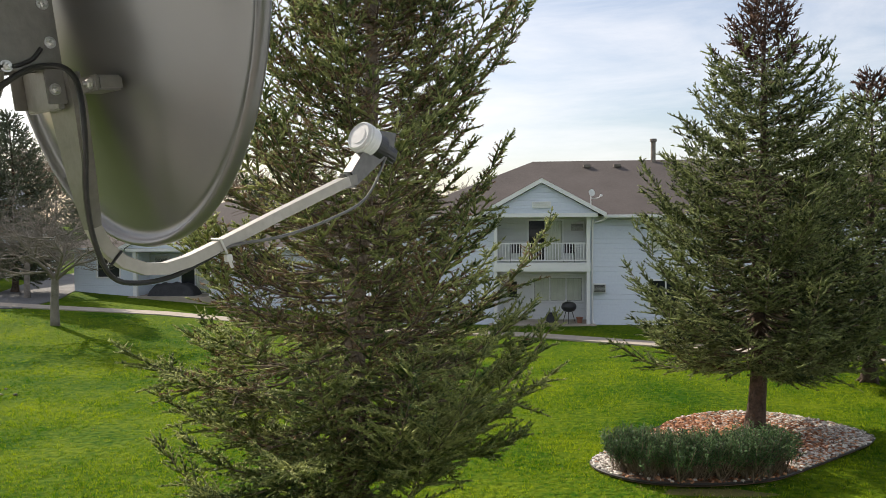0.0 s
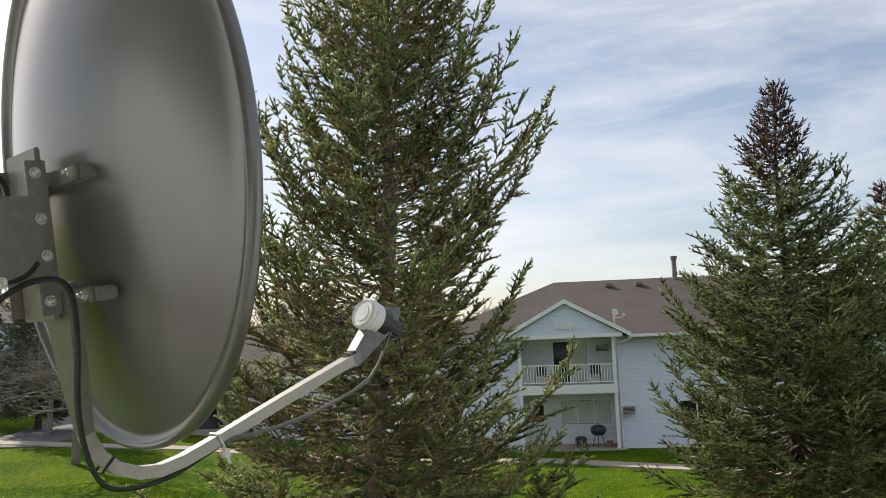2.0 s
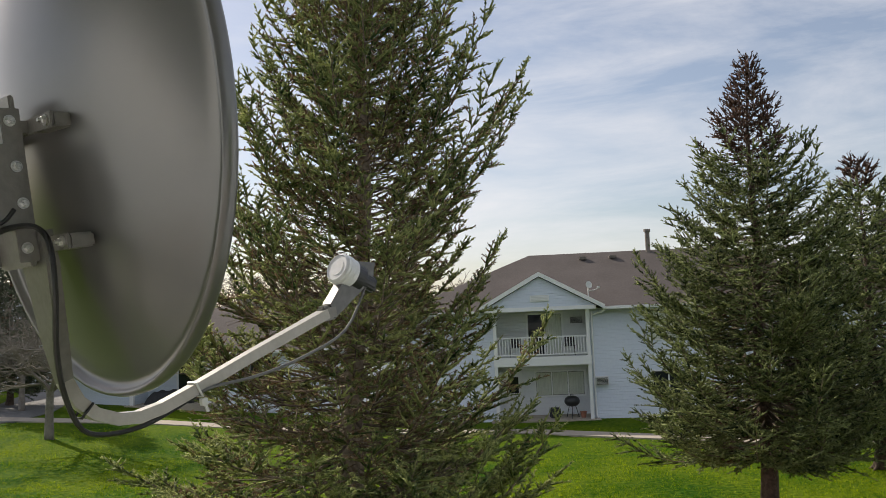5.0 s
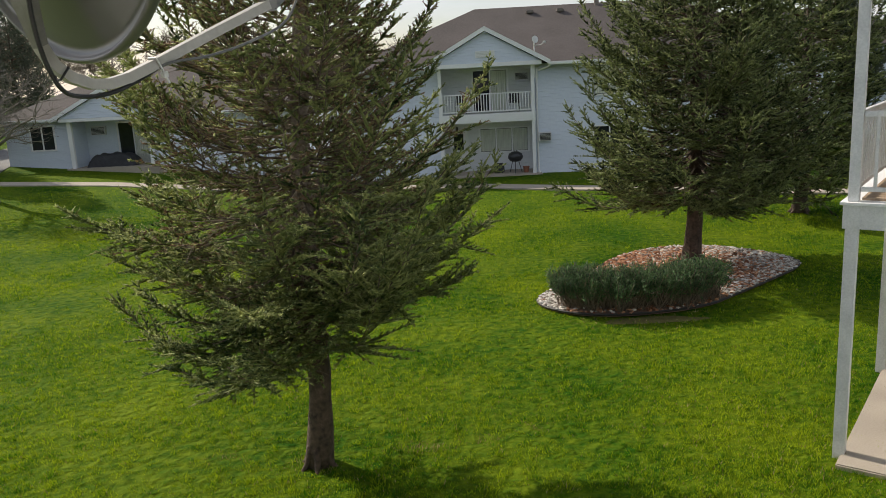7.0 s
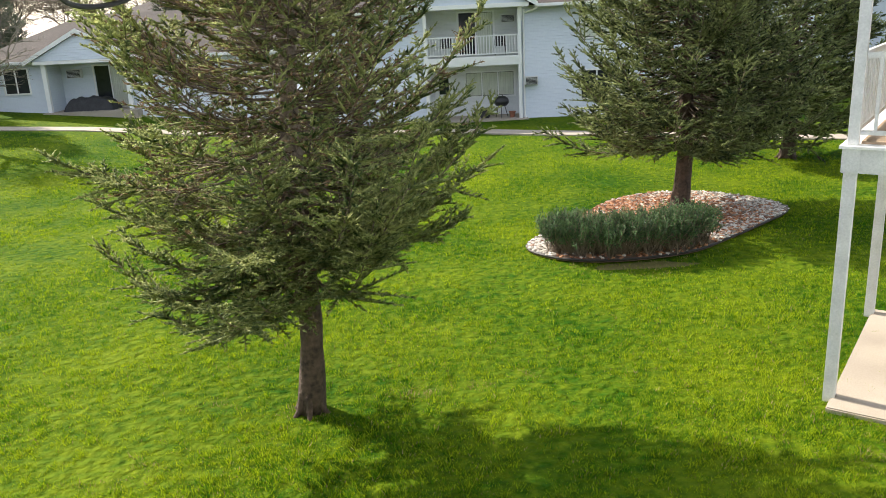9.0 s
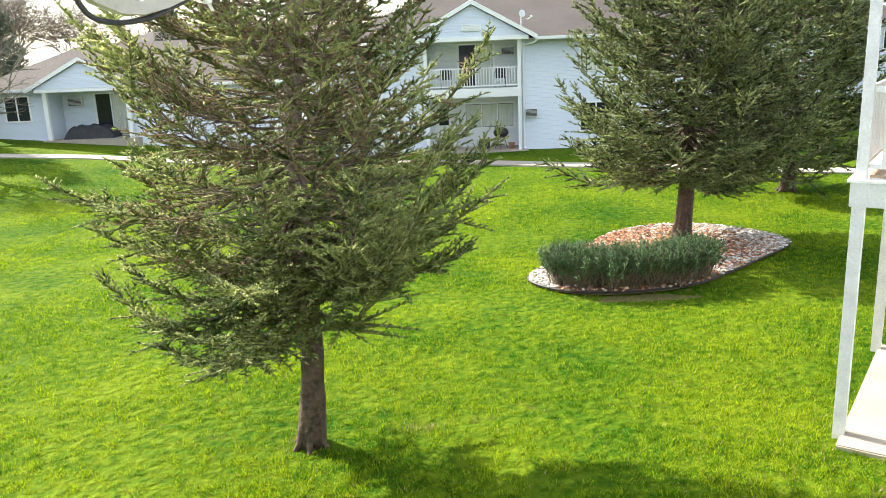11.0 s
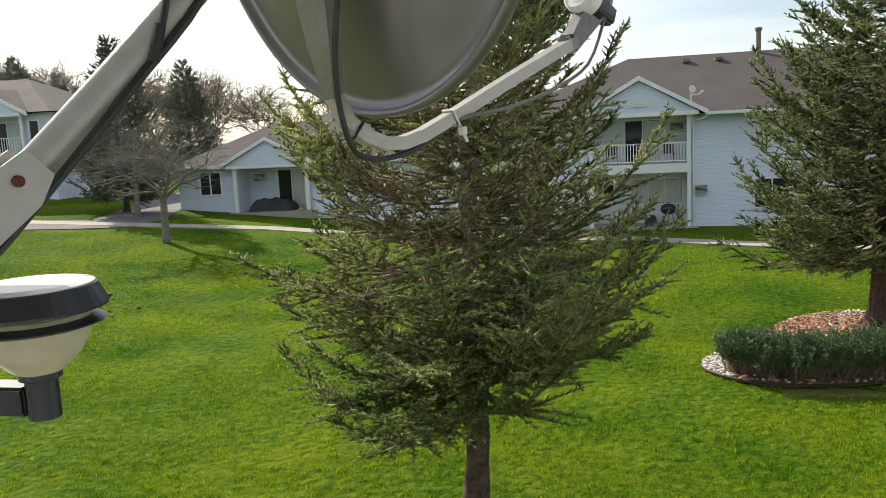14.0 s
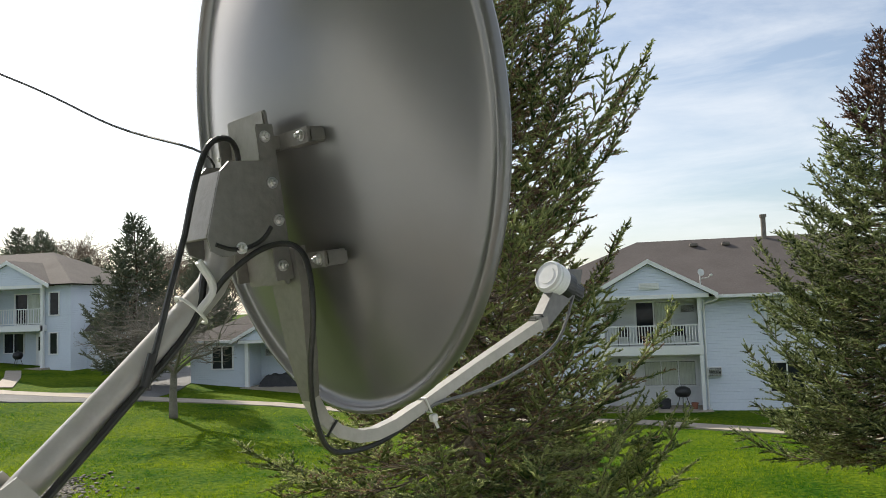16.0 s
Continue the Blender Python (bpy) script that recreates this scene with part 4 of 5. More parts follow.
def redness(x, y):
    d = math.hypot((x - 4.9) / 1.6, (y - 17.3) / 1.6)
    return max(0.0, min(1.0, 1.9 - d))


pebbles("stones", STONE, 4200, (0.025, 0.055), lambda x, y: 0.05 if (y < 14.75 + 0.25 * max(0, x - 4) and 2.35 < x < 5.6) else 1 - 0.85 * redness(x, y), "pale river stones covering the bed", "stones", 5)
pebbles("wood_chips", CHIP, 5200, (0.025, 0.05), lambda x, y: 0.3 if (y < 14.7 and 2.35 < x < 5.4) else 0.06 + redness(x, y), "reddish wood chips and leaves on the bed", "wood chips", 6)


def hedge():
    """A low, clipped juniper: many upright sprays over bare stems."""
    rng = np.random.default_rng(11)
    h = thing("juniper_hedge", (3.7, 14.75, 0.05), "low dark green juniper hedge with brown bare stems below", "shrub")
    line = [(2.35, 14.66), (3.0, 14.42), (3.9, 14.34), (4.7, 14.55), (5.35, 14.95)]
    tp, ta, tl, P, Q = [], [], [], [], []
    for _ in range(230):
        k = rng.uniform(0, len(line) - 1.001)
        i = int(k)
        f = k - i
        x = line[i][0] * (1 - f) + line[i + 1][0] * f + rng.normal() * 0.1
        y = line[i][1] * (1 - f) + line[i + 1][1] * f + rng.normal() * 0.14
        base = np.array([x, y, 0.07])
        for _ in range(7):
            a, r = rng.uniform(0, 6.3), math.sqrt(rng.uniform(0, 1)) * 0.5
            hgt = (0.78 - 0.6 * r * r) * rng.uniform(0.6, 1.12)
            top = base + np.array([math.cos(a) * r * 0.9, math.sin(a) * r, hgt])
            top[0] = min(max(top[0], 2.02 + rng.uniform(0, 0.1)), 5.6 - rng.uniform(0, 0.1))
            mid = base * 0.45 + top * 0.55 + np.array([0, 0, -0.03])
            P += [base, mid]; Q += [mid, top]
            ax = unit(top - mid)
            for j in range(9):
                f2 = 0.25 + 0.75 * (j + rng.uniform(0, 1)) / 9
                tp.append(mid + (top - mid) * f2); ta.append(unit(ax * 0.6 + rng.normal(size=3) * 0.75 + np.array([0, 0, 0.2]))); tl.append(rng.uniform(0.06, 0.13))
    tagged(link_mesh("stem_work", stick_mesh("stem_work", P, Q, 0.007, 0.003, 4), TWIG, h), kind="stuff")
    tagged(link_mesh("foliage", needle_mesh("foliage", np.array(tp), np.array(ta), np.array(tl), 9, 0.03, 0.011, rng, 0.9, 0.011), JUNIPER, h), kind="stuff")


hedge()

# ---- the trees ----
def t1_sweep(az, z):
    c = math.cos(az)
    if z < 3.4:
        return 1.0 + 0.08 * abs(c)
    if z < 5.6:
        return 1.0 - 0.16 * c
    if 5.6 < z < 9:
        return 1.04 + 0.12 * c
    return 1.0


def t1_tilt(az, z):
    c = math.cos(az)
    if z < 2.5:
        return -0.32 if c < -0.1 else 0.02
    if z < 3.6:
        return 0.2 * c - (0.14 if math.sin(az) < -0.3 else 0.0)
    return 0.32 if z > 5 else 0.05


def t1_bare(z, az):
    return 2.9 < z < 4.7 and math.sin(az) < -0.15


conifer("spruce", "tall sparse green spruce with brown inner twigs on the lawn", (-1.42, 8.5, 0), 13.5,
        [(1.5, 1.95), (2.4, 2.2), (3.2, 2.3), (4.2, 2.05), (5.5, 1.62), (7.0, 1.3), (8.8, 0.92), (11, 0.6), (13.5, 0.12)], 420, 3, NEEDLE,
        twig_step=0.044, per=14, length=0.03, width=0.011, spread=1.1, body=0.016, rise_tip=0.3, vary=(0.6, 1.06), trunk_r=0.14, clear=1.9, lean=(0.55, 0.0), sweep=t1_sweep, bare_inner=0.36, pale_from=2.7, twig_len=0.1, let_gap=0.058, bare_zone=t1_bare, tilt=t1_tilt, dry_from=3.3)
conifer("spruce", "dense conical blue-green spruce in the planting bed with rusty top", (5.72, 17.9, 0.05), 10.2,
        [(0.9, 2.2), (1.6, 3.0), (3.0, 3.05), (5.0, 2.35), (7.2, 1.35), (8.6, 0.7), (9.5, 0.36), (10.2, 0.1)], 320, 8, NEEDLE_BLUE,
        twig_step=0.085, per=11, length=0.045, width=0.017, spread=1.1, body=0.021, rise_tip=0.12, vary=(0.66, 1.06), tilt=lambda az, z: -0.07 if z < 3.2 else 0.0, trunk_r=0.19, clear=1.6, lean=(0.2, 0), dead_top=0.23, bare_inner=0.25, twig_len=0.15, let_gap=0.1)
conifer("spruce", "green spruce with thin brown top behind its neighbour", (10.6, 23.8, 0), 8.7,
        [(0.8, 2.6), (2.0, 3.0), (5.0, 2.0), (8.7, 0.15)], 190, 21, NEEDLE_BLUE,
        twig_step=0.16, per=10, length=0.085, width=0.028, trunk_r=0.2, clear=1.0, dead_top=0.1, bare_inner=0.25, twig_len=0.26, let_gap=0.15, body=0.035)
far = conifer("spruce", "dark distant spruce behind the houses", (-24.6, 37.2, 1.25), 8.8,
        [(0.8, 2.2), (2.0, 2.5), (5.5, 1.55), (8.8, 0.12)], 230, 33, NEEDLE_FAR,
        twig_step=0.22, per=8, length=0.13, width=0.045, trunk_r=0.16, clear=1.0, bare_inner=0.2, twig_len=0.28, let_gap=0.22, body=0.03)
for x, y, s, a in ((-47.2, 58, 1.03, 40), (-44.5, 60, 0.8, 200), (-53, 62, 1.08, 110), (-19, 58, 0.82, 300), (-32.2, 58, 1.03, 75), (24, 52, 1.2, 10), (30, 46, 1.38, 150)):
    copy_thing(far, pose(x, y, rise(x, y), 0, 0, a) @ Matrix.Scale(s, 4))
bare_tree("bare_tree", "small leafless tree with a grey trunk on the lawn", (-17.6, 29.2, 0.74), 7.2, 0.8, 41, 0.15, 2.0, 6)
bare_tree("bare_tree", "leafless tree with dense twigs beside the drive", (-22.9, 35.6, 1.2), 5.8, 0.75, 42, 0.13, 1.7, 6)
far_bare = bare_tree("bare_tree", "tall leafless tree far behind the houses", (-40, 66, 2.6), 11, 0.6, 43, 0.16, 2.5, 6, TWIG, 0.016)
for x, y, s, a in ((-37, 70, 1.0, 50), (-56, 72, 1.1, 130), (-33, 74, 0.9, 220), (-3, 52, 0.8, 20), (-8, 55, 0.9, 170), (1.5, 53, 0.75, 260), (-14, 66, 1.0, 300), (-26, 76, 1.0, 10), (-66, 70, 1.1, 90), (-48, 76, 1.1, 15), (-60, 80, 1.2, 77), (-43, 82, 1.1, 190), (-70, 84, 1.3, 240)):
    copy_thing(far_bare, pose(x, y, rise(x, y), 0, 0, a) @ Matrix.Scale(s, 4))

# ---- satellite dish on its mast ----
DC = Vector((-0.0981, 0.8451, 5.146))
DR, DU, DN = Vector((0.831, -0.5563, 0)), Vector((-0.0777, -0.1161, 0.9902)), Vector((0.5509, 0.8228, 0.1397))
DA, DB = 0.359, 0.43


def dp(r, u, n):
    """A place in the dish's own directions: right, up, out of its face."""
    return DC + DR * r + DU * u + DN * n


DM = Matrix(((DR.x, DU.x, DN.x, DC.x), (DR.y, DU.y, DN.y, DC.y), (DR.z, DU.z, DN.z, DC.z), (0, 0, 0, 1)))


def satellite_dish():
    d = thing("satellite_dish", dp(0, -0.2, -0.2), "grey oval satellite dish seen from behind on a bent arm", "satellite dish")
    bm = B()
    n, rings = 96, 22
    prof = [(k / rings, -0.088 * (1 - (k / rings) ** 2)) for k in range(1, rings + 1)]
    front = [[bm.verts.new(dp(0.017 + DA * f * math.cos(2 * math.pi * j / n), DB * f * math.sin(2 * math.pi * j / n), z)) for j in range(n)] for f, z in prof]
    lip = [(1.01, 0.004), (1.022, 0.002), (1.027, -0.003), (1.028, -0.014), (1.022, -0.021), (1.01, -0.022), (1.002, -0.017), (0.992, -0.009)]
    lips = [[bm.verts.new(dp(0.017 + DA * f * math.cos(2 * math.pi * j / n), DB * f * math.sin(2 * math.pi * j / n), z)) for j in range(n)] for f, z in lip]
    rear = [[bm.verts.new(dp(0.017 + DA * f * math.cos(2 * math.pi * j / n), DB * f * math.sin(2 * math.pi * j / n), z - 0.003)) for j in range(n)] for f, z in prof[::-1][1:]]
    seq = front + lips + rear
    for a, b in zip(seq, seq[1:]):
        for j in range(n):
            bm.faces.new((a[j], a[(j + 1) % n], b[(j + 1) % n], b[j]))
    bm.faces.new(front[0][::-1])
    bm.faces.new(rear[-1])
    part("reflector", bm, DISH, d, "grey painted pressed-steel reflector", smooth=True)

    # channel behind the reflector and the two cross straps
    bm = B()
    box(bm, -0.05, 0.05, -0.225, 0.02, -0.133, -0.125, 0.002, DM)
    part("back_channel", bm, BRACKET, d)
    for s in (-1, 1):
        bm = B()
        box(bm, min(0.05 * s, 0.0545 * s), max(0.05 * s, 0.0545 * s), -0.218, 0.0, -0.15, -0.122, 0.001, DM)
        part("channel_flange", bm, BRACKET, d)
    for u in (-0.026, -0.196):
        bm = B()
        box(bm, -0.12, 0.12, u - 0.011, u + 0.011, -0.112, -0.108, 0.001, DM)
        for s in (-1, 1):
            box(bm, s * 0.09 - 0.03, s * 0.09 + 0.03, u - 0.0105, u + 0.0105, -0.109, -0.072 if u < -0.1 else -0.08, 0.003, DM)
        box(bm, 0.03, 0.052, u - 0.009, u + 0.009, -0.13, -0.108, 0.001, DM)
        part("strap", bm, BRACKET, d, "grey steel strap")
    # side plates of the tilt bracket
    for r in (0.055, -0.008):
        bm = B()
        prism(bm, [dp(r, v, w) for v, w in ((-0.052, -0.132), (-0.05, -0.2), (-0.062, -0.214), (-0.148, -0.246), (-0.166, -0.243), (-0.176, -0.225), (-0.168, -0.132))], DR * 0.0035)
        part("side_plate", bm, BRACKET, d, "grey side plate with a curved slot")
    bm = B()
    prism(bm, [dp(-0.008, -0.062, -0.2145), dp(-0.008, -0.148, -0.2465), dp(-0.008, -0.15, -0.2435), dp(-0.008, -0.064, -0.2115)], DR * 0.063)
    part("rear_plate", bm, BRACKET, d)
    bm = B()
    tube(bm, [dp(0.0588, v, w) for v, w in ((-0.158, -0.236), (-0.1665, -0.215), (-0.167, -0.19), (-0.158, -0.165), (-0.143, -0.15))], 0.0032, 6)
    part("slot", bm, DARK, d, "dark curved adjusting slot")

    def bolt(r, u, n, axis, size=0.006):
        bm = B()
        m = DM @ Matrix.Translation((r, u, n)) @ (Matrix.Rotation(radians(90), 4, "Y") if axis == "r" else Matrix.Rotation(radians(180), 4, "X"))
        lathe(bm, [(size * 1.35, 0), (size * 1.35, 0.002)], 16, m)
        lathe(bm, [(size, 0.002), (size, 0.006), (size * 0.8, 0.007)], 6, m)
        lathe(bm, [(size * 0.5, 0.0065), (size * 0.5, 0.011), (size * 0.4, 0.012)], 10, m)
        part("bolt", bm, ZINC, d, "zinc-plated bolt")

    for r, u, n_ in ((0.106, -0.026, -0.112), (0.106, -0.196, -0.112), (-0.106, -0.026, -0.112), (-0.106, -0.196, -0.112)):
        bolt(r, u, n_, "n")
    for u, n_ in ((-0.083, -0.139), (-0.135, -0.137), (-0.167, -0.2)):
        bolt(0.0588, u, n_, "r")
    for u in (-0.018, -0.198):
        bolt(0.0545, u, -0.138, "r")
    # arm: a square tube that drops behind the reflector, bends and runs out to the feed
    line = [(-0.175, -0.114), (-0.22, -0.11), (-0.33, -0.1), (-0.40, -0.088), (-0.435, -0.074), (-0.46, -0.05), (-0.478, -0.015), (-0.484, 0.02), (-0.48, 0.062), (-0.468, 0.115), (-0.43, 0.265), (-0.386, 0.445)]
    hw = 0.0098

    def arm_piece(name, first, last, material, label):
        bm = B()
        ring = []
        for i, (u, n_) in list(enumerate(line))[first:last]:
            a, b = line[max(i - 1, 0)], line[min(i + 1, len(line) - 1)]
            t = Vector((b[0] - a[0], b[1] - a[1])).normalized()
            q = Vector((-t.y, t.x)) * hw
            wide = hw + max(0.0, min(0.055, (u + 0.4) * 0.42))      # the tube widens to a plate at the bracket
            ring.append([bm.verts.new(dp(-hw if s < 0 else wide, u + e * q.x, n_ + e * q.y)) for s, e in ((-1, -1), (1, -1), (1, 1), (-1, 1))])
        for a, b in zip(ring, ring[1:]):
            for k in range(4):
                bm.faces.new((a[k], a[(k + 1) % 4], b[(k + 1) % 4], b[k]))
        bm.faces.new(ring[0][::-1])
        bm.faces.new(ring[-1])
        bmesh.ops.bevel(bm, geom=[e for e in bm.edges if len(e.link_faces) == 2 and e.calc_face_angle(0) > 1.0], offset=0.003, segments=2, affect="EDGES")
        part(name, bm, material, d, label)

    # arm split in two: the upper piece painted darker for the shade on it
    arm_piece("shaded_arm_plate", 0, 4, BRACKET, "plate that narrows to the arm, darker grey for its shade")
    arm_piece("feed_arm", 3, len(line), ARM, "pale grey bent square feed arm")
    # feed at the end of the arm
    bm = B()
    box(bm, -0.0125, 0.0125, -0.401, -0.37, 0.435, 0.474, 0.005, DM)
    part("arm_end", bm, BRACKET, d, "grey plastic end piece")
    aim = (dp(0, -0.02, 0.0) - dp(0, -0.305, 0.51)).normalized()
    fm = aim.to_track_quat("Z", "Y").to_matrix().to_4x4()
    fm.translation = dp(0, -0.305, 0.512)
    bm = B()
    lathe(bm, [(0.03, -0.022), (0.032, -0.02), (0.032, -0.008), (0.0335, -0.006), (0.0335, 0.004), (0.032, 0.006), (0.0325, 0.012), (0.028, 0.017), (0.0272, 0.0155), (0.018, 0.0155), (0.0175, 0.0165), (0.004, 0.0165)], 36, fm)
    cap = part("feed_cap", bm, CAP, d, "white round feed cap", smooth=False)
    bm = B()
    lathe(bm, [(0.026, -0.05), (0.0285, -0.048), (0.0285, -0.0235), (0.027, -0.0225)], 28, fm)
    part("feed_clamp", bm, SHADE_BLACK, d, "dark plastic clamp")
    bm = B()
    tube(bm, [fm @ Vector((0, 0, -0.035)), fm @ Vector((0, 0, -0.085))], 0.019, 16)
    m2 = fm.copy()
    box(bm, -0.016, 0.016, -0.018, 0.018, -0.095, -0.06, 0.006, m2)
    part("feed_body", bm, SHADE_BLACK, d, "dark feed housing")
    bm = B()
    prism(bm, [dp(0.012, -0.398, 0.465), dp(0.012, -0.368, 0.455), dp(0.012, -0.29, 0.54), dp(0.012, -0.3, 0.6), dp(0.012, -0.335, 0.585)], DR * -0.024)
    part("feed_holder", bm, GREY_CABLE, d, "dark grey feed holder")
    # cables
    bm = B()
    tube(bm, [dp(0.015, -0.235, -0.24), dp(0.04, -0.2, -0.215), dp(0.062, -0.174, -0.178), dp(0.072, -0.168, -0.145), dp(0.088, -0.178, -0.13), dp(0.102, -0.206, -0.128), dp(0.1, -0.27, -0.13), dp(0.062, -0.35, -0.122), dp(0.03, -0.42, -0.104),
              dp(0.008, -0.478, -0.075), dp(0.0, -0.498, -0.03), dp(0.0, -0.5, 0.03), dp(0.0, -0.488, 0.085), dp(0.006, -0.474, 0.125)], 0.0042, 8)
    part("cable", bm, CABLE, d, "black coaxial cable")
    bm = B()
    tube(bm, [dp(0.006, -0.474, 0.125), dp(0.012, -0.467, 0.16), dp(0.02, -0.468, 0.25), dp(0.025, -0.455, 0.36), dp(0.02, -0.425, 0.48), dp(0.01, -0.345, 0.565), dp(0.0, -0.325, 0.6)], 0.003, 8)
    part("cable", bm, GREY_CABLE, d, "thin grey feed cable")
    bm = B()
    tube(bm, [dp(0.03, -0.14, -0.262), dp(0.045, -0.075, -0.245), dp(0.05, -0.028, -0.222), dp(0.045, -0.018, -0.192), dp(0.03, -0.032, -0.17), dp(0.02, -0.075, -0.165)], 0.0042, 8)
    part("cable", bm, CABLE, d, "black coaxial cable loop")
    bm = B()
    tube(bm, [dp(0.03, -0.14, -0.262), dp(0.022, -0.2, -0.285), dp(0.012, -0.27, -0.31), dp(0.008, -0.318, -0.33)], 0.0042, 8)
    tube(bm, [dp(0.01, -0.285, -0.318), dp(0.006, -0.325, -0.334)], 0.0065, 10)
    part("cable", bm, CABLE, d, "black hanging coaxial cable")
    for (u, n_), w in (((-0.464, 0.13), 0), ((-0.45, -0.064), 1)):
        bm = B()
        t = Vector((0.36, 0.93)) if not w else Vector((-0.75, 0.66))
        q = Vector((-t.y, t.x)).normalized()
        g = 0.0118
        loop = [dp(s * g, u + e * q.x * g, n_ + e * q.y * g) for s, e in ((-1, -1), (1, -1), (1, 1.3), (-1, 1.3), (-1, -1))]
        tube(bm, loop, 0.0022, 6, smooth=1)
        if not w:
            tube(bm, [dp(0.02, u - 0.018, n_), dp(0.024, u - 0.04, n_ + 0.004)], 0.003, 6)
            box(bm, 0.016, 0.026, u - 0.028, u - 0.016, n_ - 0.006, n_ + 0.006, 0.001, DM)
        part("cable_tie", bm, TIE if not w else CABLE, d, "white cable tie" if not w else "black cable tie")
    # mast
    m = thing("dish_mast", dp(0, -0.44, -0.52), "beige painted steel dish mast on a hinged foot", "mast")
    bm = B()
    tube(bm, [dp(0, -0.1, -0.2), dp(0, -0.165, -0.2), dp(0, -0.2, -0.212), dp(-0.003, -0.23, -0.24), dp(-0.024, -0.325, -0.355), dp(-0.054, -0.432, -0.49), dp(-0.068, -0.49, -0.565)], 0.0205, 24)
    part("tube", bm, MAST, m, smooth=True)
    for s in (-1, 1):
        bm = B()
        r = -0.045 + 0.027 * s
        prism(bm, [dp(r, v, w) for v, w in ((-0.395, -0.486), (-0.427, -0.464), (-0.456, -0.485), (-0.53, -0.605), (-0.5, -0.63), (-0.435, -0.57))], DR * (0.004 * s))
        part("foot_plate", bm, MAST, m, "beige foot plate with rusty bolt")
    bm = B()
    lathe(bm, [(0.0065, 0), (0.0065, 0.004), (0.0045, 0.0055)], 12, DM @ Matrix.Translation((-0.014, -0.426, -0.502)) @ Matrix.Rotation(radians(90), 4, "Y"))
    part("rusty_bolt", bm, RUST, m, "rust-red bolt head")
    bm = B()
    tube(bm, [dp(0.012, -0.19, -0.232), dp(0.012, -0.26, -0.262), dp(-0.005, -0.352, -0.365), dp(-0.025, -0.462, -0.495), dp(-0.035, -0.53, -0.58)], 0.0055, 8)
    part("cable", bm, CABLE, m, "black cable along the mast")
    bm = B()
    c, t = dp(-0.004, -0.24, -0.252), (dp(-0.02, -0.325, -0.355) - dp(-0.003, -0.23, -0.24)).normalized()
    o1 = (DR - t * DR.dot(t)).normalized()
    o2 = t.cross(o1)
    tube(bm, [c + (o1 * math.cos(a) + o2 * math.sin(a)) * 0.026 for a in [k * 2 * math.pi / 20 for k in range(21)]], 0.0024, 6, smooth=1)
    tube(bm, [c + o1 * 0.027, c + o1 * 0.034 + DU * 0.028 + DN * 0.022, c + o1 * 0.04 + DU * 0.066 + DN * 0.004], 0.0052, 8)
    part("cable_tie", bm, TIE, m, "white cable tie")
    # rail post that carries the foot
    bm = B()
    p = dp(0, -0.52, -0.64)
    box(bm, p.x - 0.11, p.x - 0.02, p.y - 0.06, p.y + 0.03, 0.0, p.z + 0.02, 0.006)
    tagged(part("rail_post", bm, PAINT), "white wooden post that carries the mast", "post")


satellite_dish()


def lantern():
    """The black post lantern on a bracket, with a frosted bowl."""
    x, y, z = -0.3475, 0.48, 4.4015
    l = thing("bracket_lantern", (x, y, z), "black lantern with frosted cream bowl on a short arm", "lamp")
    at = pose(x, y, z) @ Matrix.Scale(0.91, 4)
    bm = B()
    lathe(bm, [(0.0185, 0.0), (0.0185, 0.046), (0.024, 0.048), (0.024, 0.056), (0.021, 0.058)], 28, at)
    part("socket", bm, SHADE_BLACK, l)
    bm = B()
    lathe(bm, [(0.026, 0.056), (0.035, 0.063), (0.05, 0.078), (0.058, 0.092), (0.063, 0.109), (0.0645, 0.124)], 18, at)
    part("bowl", bm, FROST, l, "frosted cream ribbed bowl")
    bm = B()
    lathe(bm, [(0.064, 0.108), (0.078, 0.112), (0.08, 0.114), (0.064, 0.119)], 36, at)
    part("ring", bm, SHADE_BLACK, l, "black rim ring")
    bm = B()
    lathe(bm, [(0.06, 0.119), (0.06, 0.13)], 36, at)
    part("collar", bm, FROST, l)
    bm = B()
    lathe(bm, [(0.06, 0.13), (0.083, 0.13), (0.084, 0.133), (0.073, 0.156), (0.071, 0.157)], 40, at)
    part("cap", bm, SHADE_BLACK, l, "flared black cap")
    bm = B()
    lathe(bm, [(0.0705, 0.156), (0.0705, 0.1585), (0.06, 0.1605), (0.01, 0.161)], 40, at)
    part("cap_top", bm, LAMP_TOP, l, "shiny pale cap top")
    bm = B()
    box(bm, x - 0.24, x - 0.012, y - 0.016, y + 0.016, z + 0.004, z + 0.036, 0.003)
    part("arm", bm, SHADE_BLACK, l, "square black arm")


lantern()
rail = B()
box(rail, -0.66, -0.57, 0.44, 0.53, 0.0, 4.47, 0.006)
tagged(part("lantern_post", rail, PAINT), "white wooden post that carries the lantern", "post")

# thin overhead wire from the dish to the house
wire = B()
tube(wire, [dp(-0.3, -0.05, -0.03), (-0.349, 0.935, 5.144), (-0.577, 1.011, 5.228), (-0.873, 1.062, 5.371), (-1.56, 1.05, 5.66), (-2.6, -0.4, 6.1), (-3.0, -2.32, 6.3)], 0.0022, 6, smooth=6)
tagged(part("wire", wire, CABLE), "thin dark wire sagging towards the house", "wire")


# ---- grass ----
SPOTS = ((-2.66, 8.74, 0.34), (-0.1, 8.9, 0.4), (0.6, 9.0, 0.3), (3.9, 13.7, 1.0), (2.7, 13.7, 0.6), (4.9, 14.1, 0.5), (5.6, 14.7, 0.4), (1.3, 9.3, 0.3), (-3.4, 7.2, 0.6), (5.0, 6.9, 0.6), (-1.42, 8.5, 0.42), (-16.0, 19.1, 2.0))


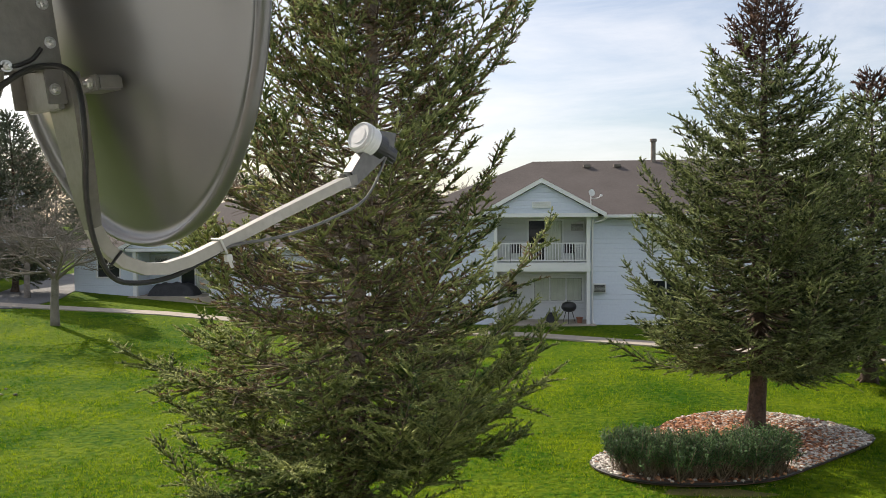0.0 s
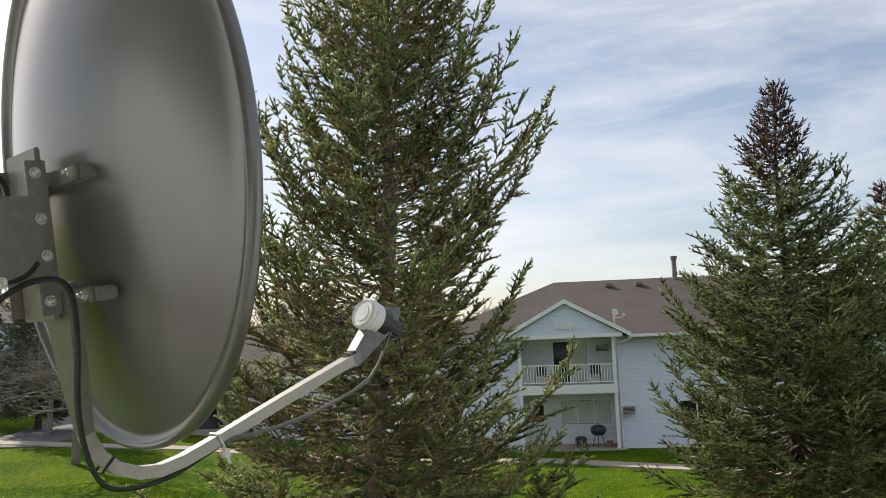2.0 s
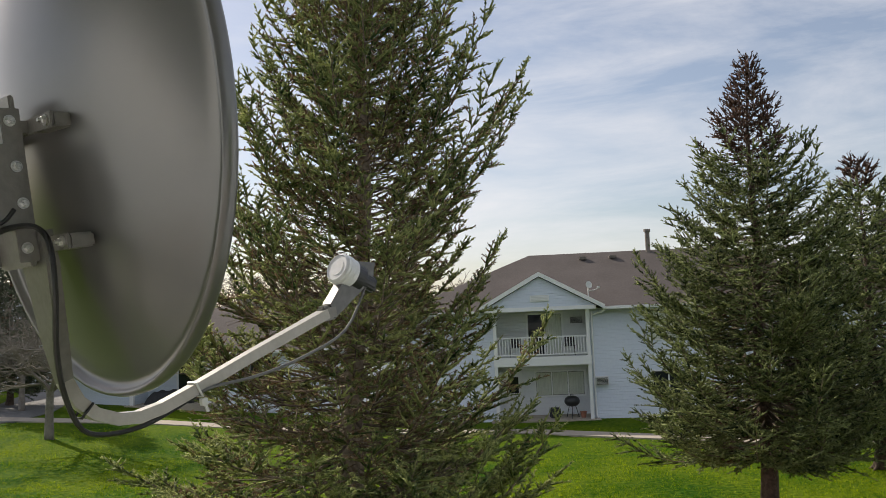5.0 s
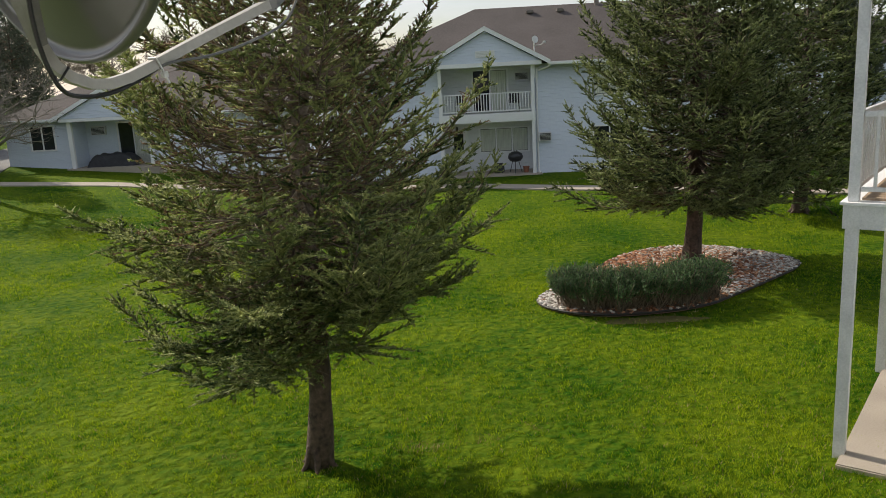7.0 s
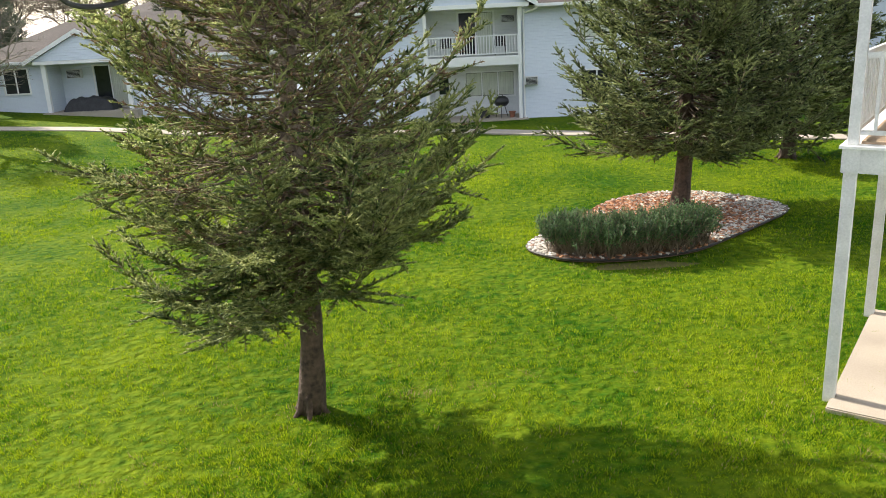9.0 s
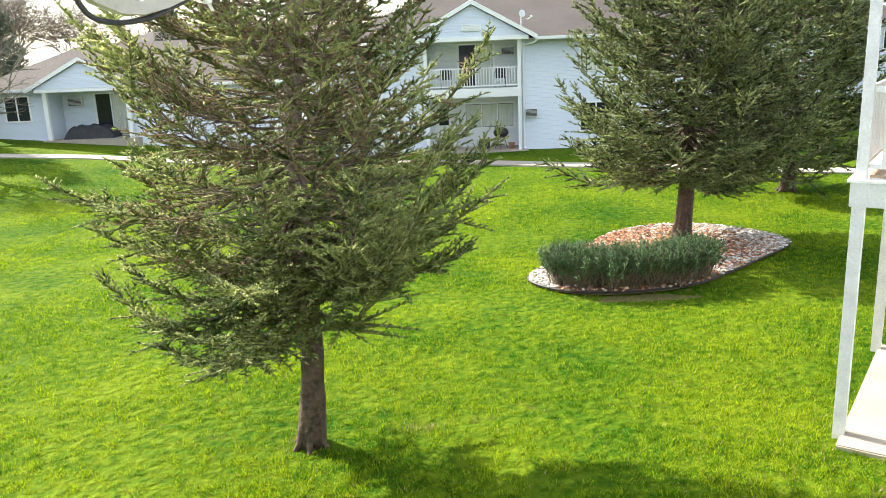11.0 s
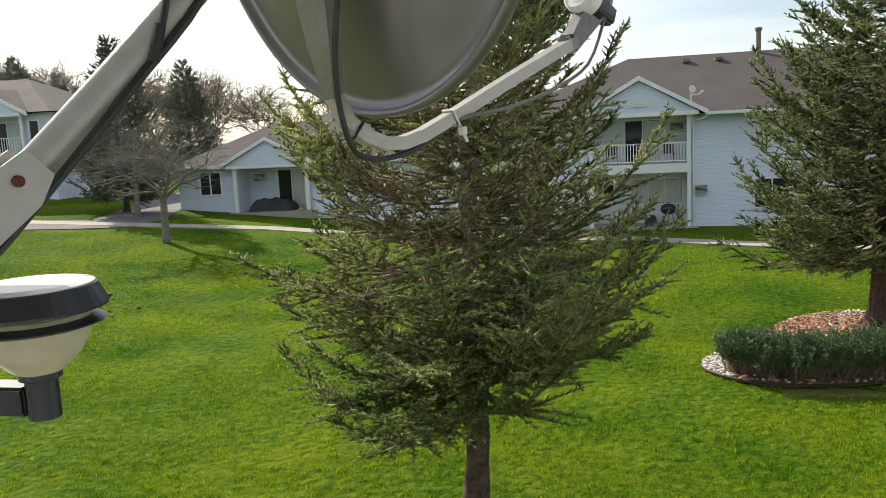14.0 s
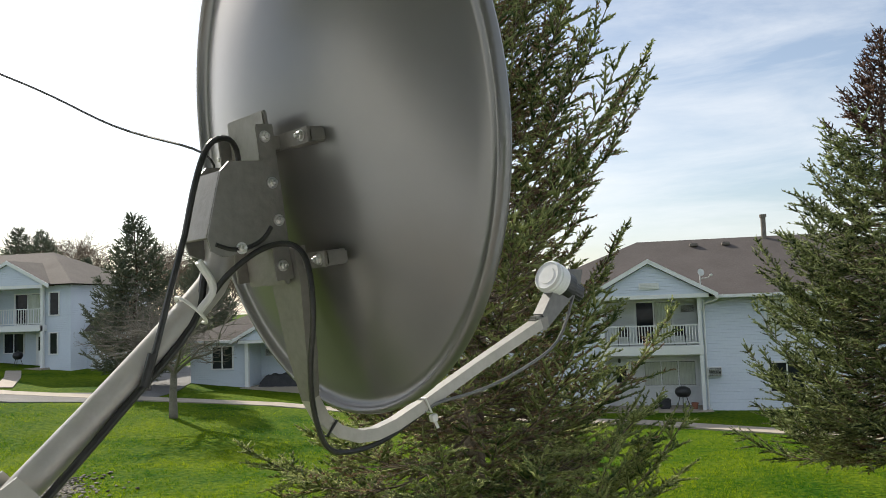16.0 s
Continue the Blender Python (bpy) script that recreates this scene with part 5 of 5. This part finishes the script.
def bare(x, y):
    """How worn the lawn is at a place: 1 in the middle of a spot."""
    return max(0.0, max(1.15 - math.hypot(x - a, (y - b) * 1.6) / r for a, b, r in SPOTS))


def earth_patch(x, y, rx, ry, seed, material, label, lift=0.014):
    """A low irregular patch of bare ground."""
    rng = np.random.default_rng(seed)
    bm = B()
    n = 28
    edge = []
    for k in range(n):
        a = 2 * math.pi * k / n
        w = 0.75 + 0.35 * noise.noise(Vector((math.cos(a) * 1.7, math.sin(a) * 1.7, seed)))
        px, py = x + rx * w * math.cos(a), y + ry * w * math.sin(a)
        edge.append(bm.verts.new((px, py, rise(px, py) - 0.01)))
    mid = [bm.verts.new((v.co.x * 0.75 + x * 0.25, v.co.y * 0.75 + y * 0.25, rise(v.co.x * 0.75 + x * 0.25, v.co.y * 0.75 + y * 0.25) + lift)) for v in edge]
    for k in range(n):
        bm.faces.new((edge[k], edge[(k + 1) % n], mid[(k + 1) % n], mid[k]))
    bm.faces.new(mid)
    return tagged(part("bare_ground", bm, material, smooth=True), label, "bare ground", kind="structure")


pebbles("gravel", GRAVEL_STONE, 1500, (0.03, 0.08), None, "loose grey stones on a bare patch of lawn", "gravel", 9, (-16.1, 19.0, 0.85))
earth_patch(-16.0, 19.1, 2.0, 1.7, 3, GRAVEL, "pale bare gravelly patch in the lawn", 0.03)
earth_patch(3.95, 13.72, 1.5, 0.34, 39, WORN, "worn brown strip of thin turf along the hedge", 0.012)


def grass(name, material, count, area, height, width, label, seed, keep=None):
    rng = np.random.default_rng(seed)
    x0, x1, y0, y1 = area
    # more blades where the lawn lies near
    u = rng.uniform(0, 1, count)
    y = y0 + (y1 - y0) * u ** 1.5
    # the lawn widens with the distance from the house
    x = rng.uniform(np.maximum(x0, -1.5 - 0.95 * y), np.minimum(x1, 1.5 + 0.62 * y))
    clump = np.array([noise.noise(Vector((a * 1.3, b * 1.3, 7))) for a, b in zip(x, y)])
    ok = clump > -0.5 + rng.uniform(-0.3, 0.3, count)
    fade = np.clip((x - x0) / 4, 0, 1) * np.clip((x1 - x) / 4, 0, 1) * np.clip((y1 - y) / 12, 0, 1)
    ok &= rng.uniform(0, 1, count) < fade
    for i in np.nonzero(ok)[0]:
        if 1.8 < x[i] < 8 and 13.9 < y[i] < 19.5 and inside(x[i], y[i]):
            ok[i] = False
        elif keep and not keep(x[i], y[i], rng):
            ok[i] = False
    x, y, clump = x[ok], y[ok], clump[ok]
    n = len(x)
    z = np.array([rise(a, b) for a, b in zip(x, y)]) - 0.005
    a = rng.uniform(0, 6.28, n)
    far_k = 1 + np.maximum(y - 10, 0) / 18
    tuft = np.array([noise.noise(Vector((p * 5.5, q * 5.5, 2))) for p, q in zip(x, y)])
    h = height * rng.uniform(0.5, 1.3, n) * (0.75 + 0.4 * clump + 1.5 * np.maximum(tuft, -0.25))
    w = width * far_k
    P = np.stack([x, y, z], 1)
    sd = np.stack([np.cos(a), np.sin(a), np.zeros(n)], 1) * w[:, None]
    b = rng.uniform(0, 6.28, n)
    tip = P + np.stack([np.cos(b) * h * 0.6, np.sin(b) * h * 0.6, h], 1)
    ob = link_mesh(name, arrays_mesh(name, np.stack([P - sd, P + sd, tip], 1).reshape(-1, 3), np.arange(n * 3).reshape(-1, 3)), material)
    return tagged(ob, label, "grass", kind="stuff")


grass("grass", BLADE, 700000, (-28, 16, 4.2, 34), 0.05, 0.006, "short bright green lawn grass", 17, lambda x, y, rng: rng.random() > 0.85 * min(1.0, bare(x, y)))
grass("dry_grass", STRAW, 280000, (-14, 11, 4.5, 20), 0.042, 0.007, "dry straw-coloured patches in the lawn", 18, lambda x, y, rng: rng.random() < 0.08 + min(1.0, bare(x, y)))
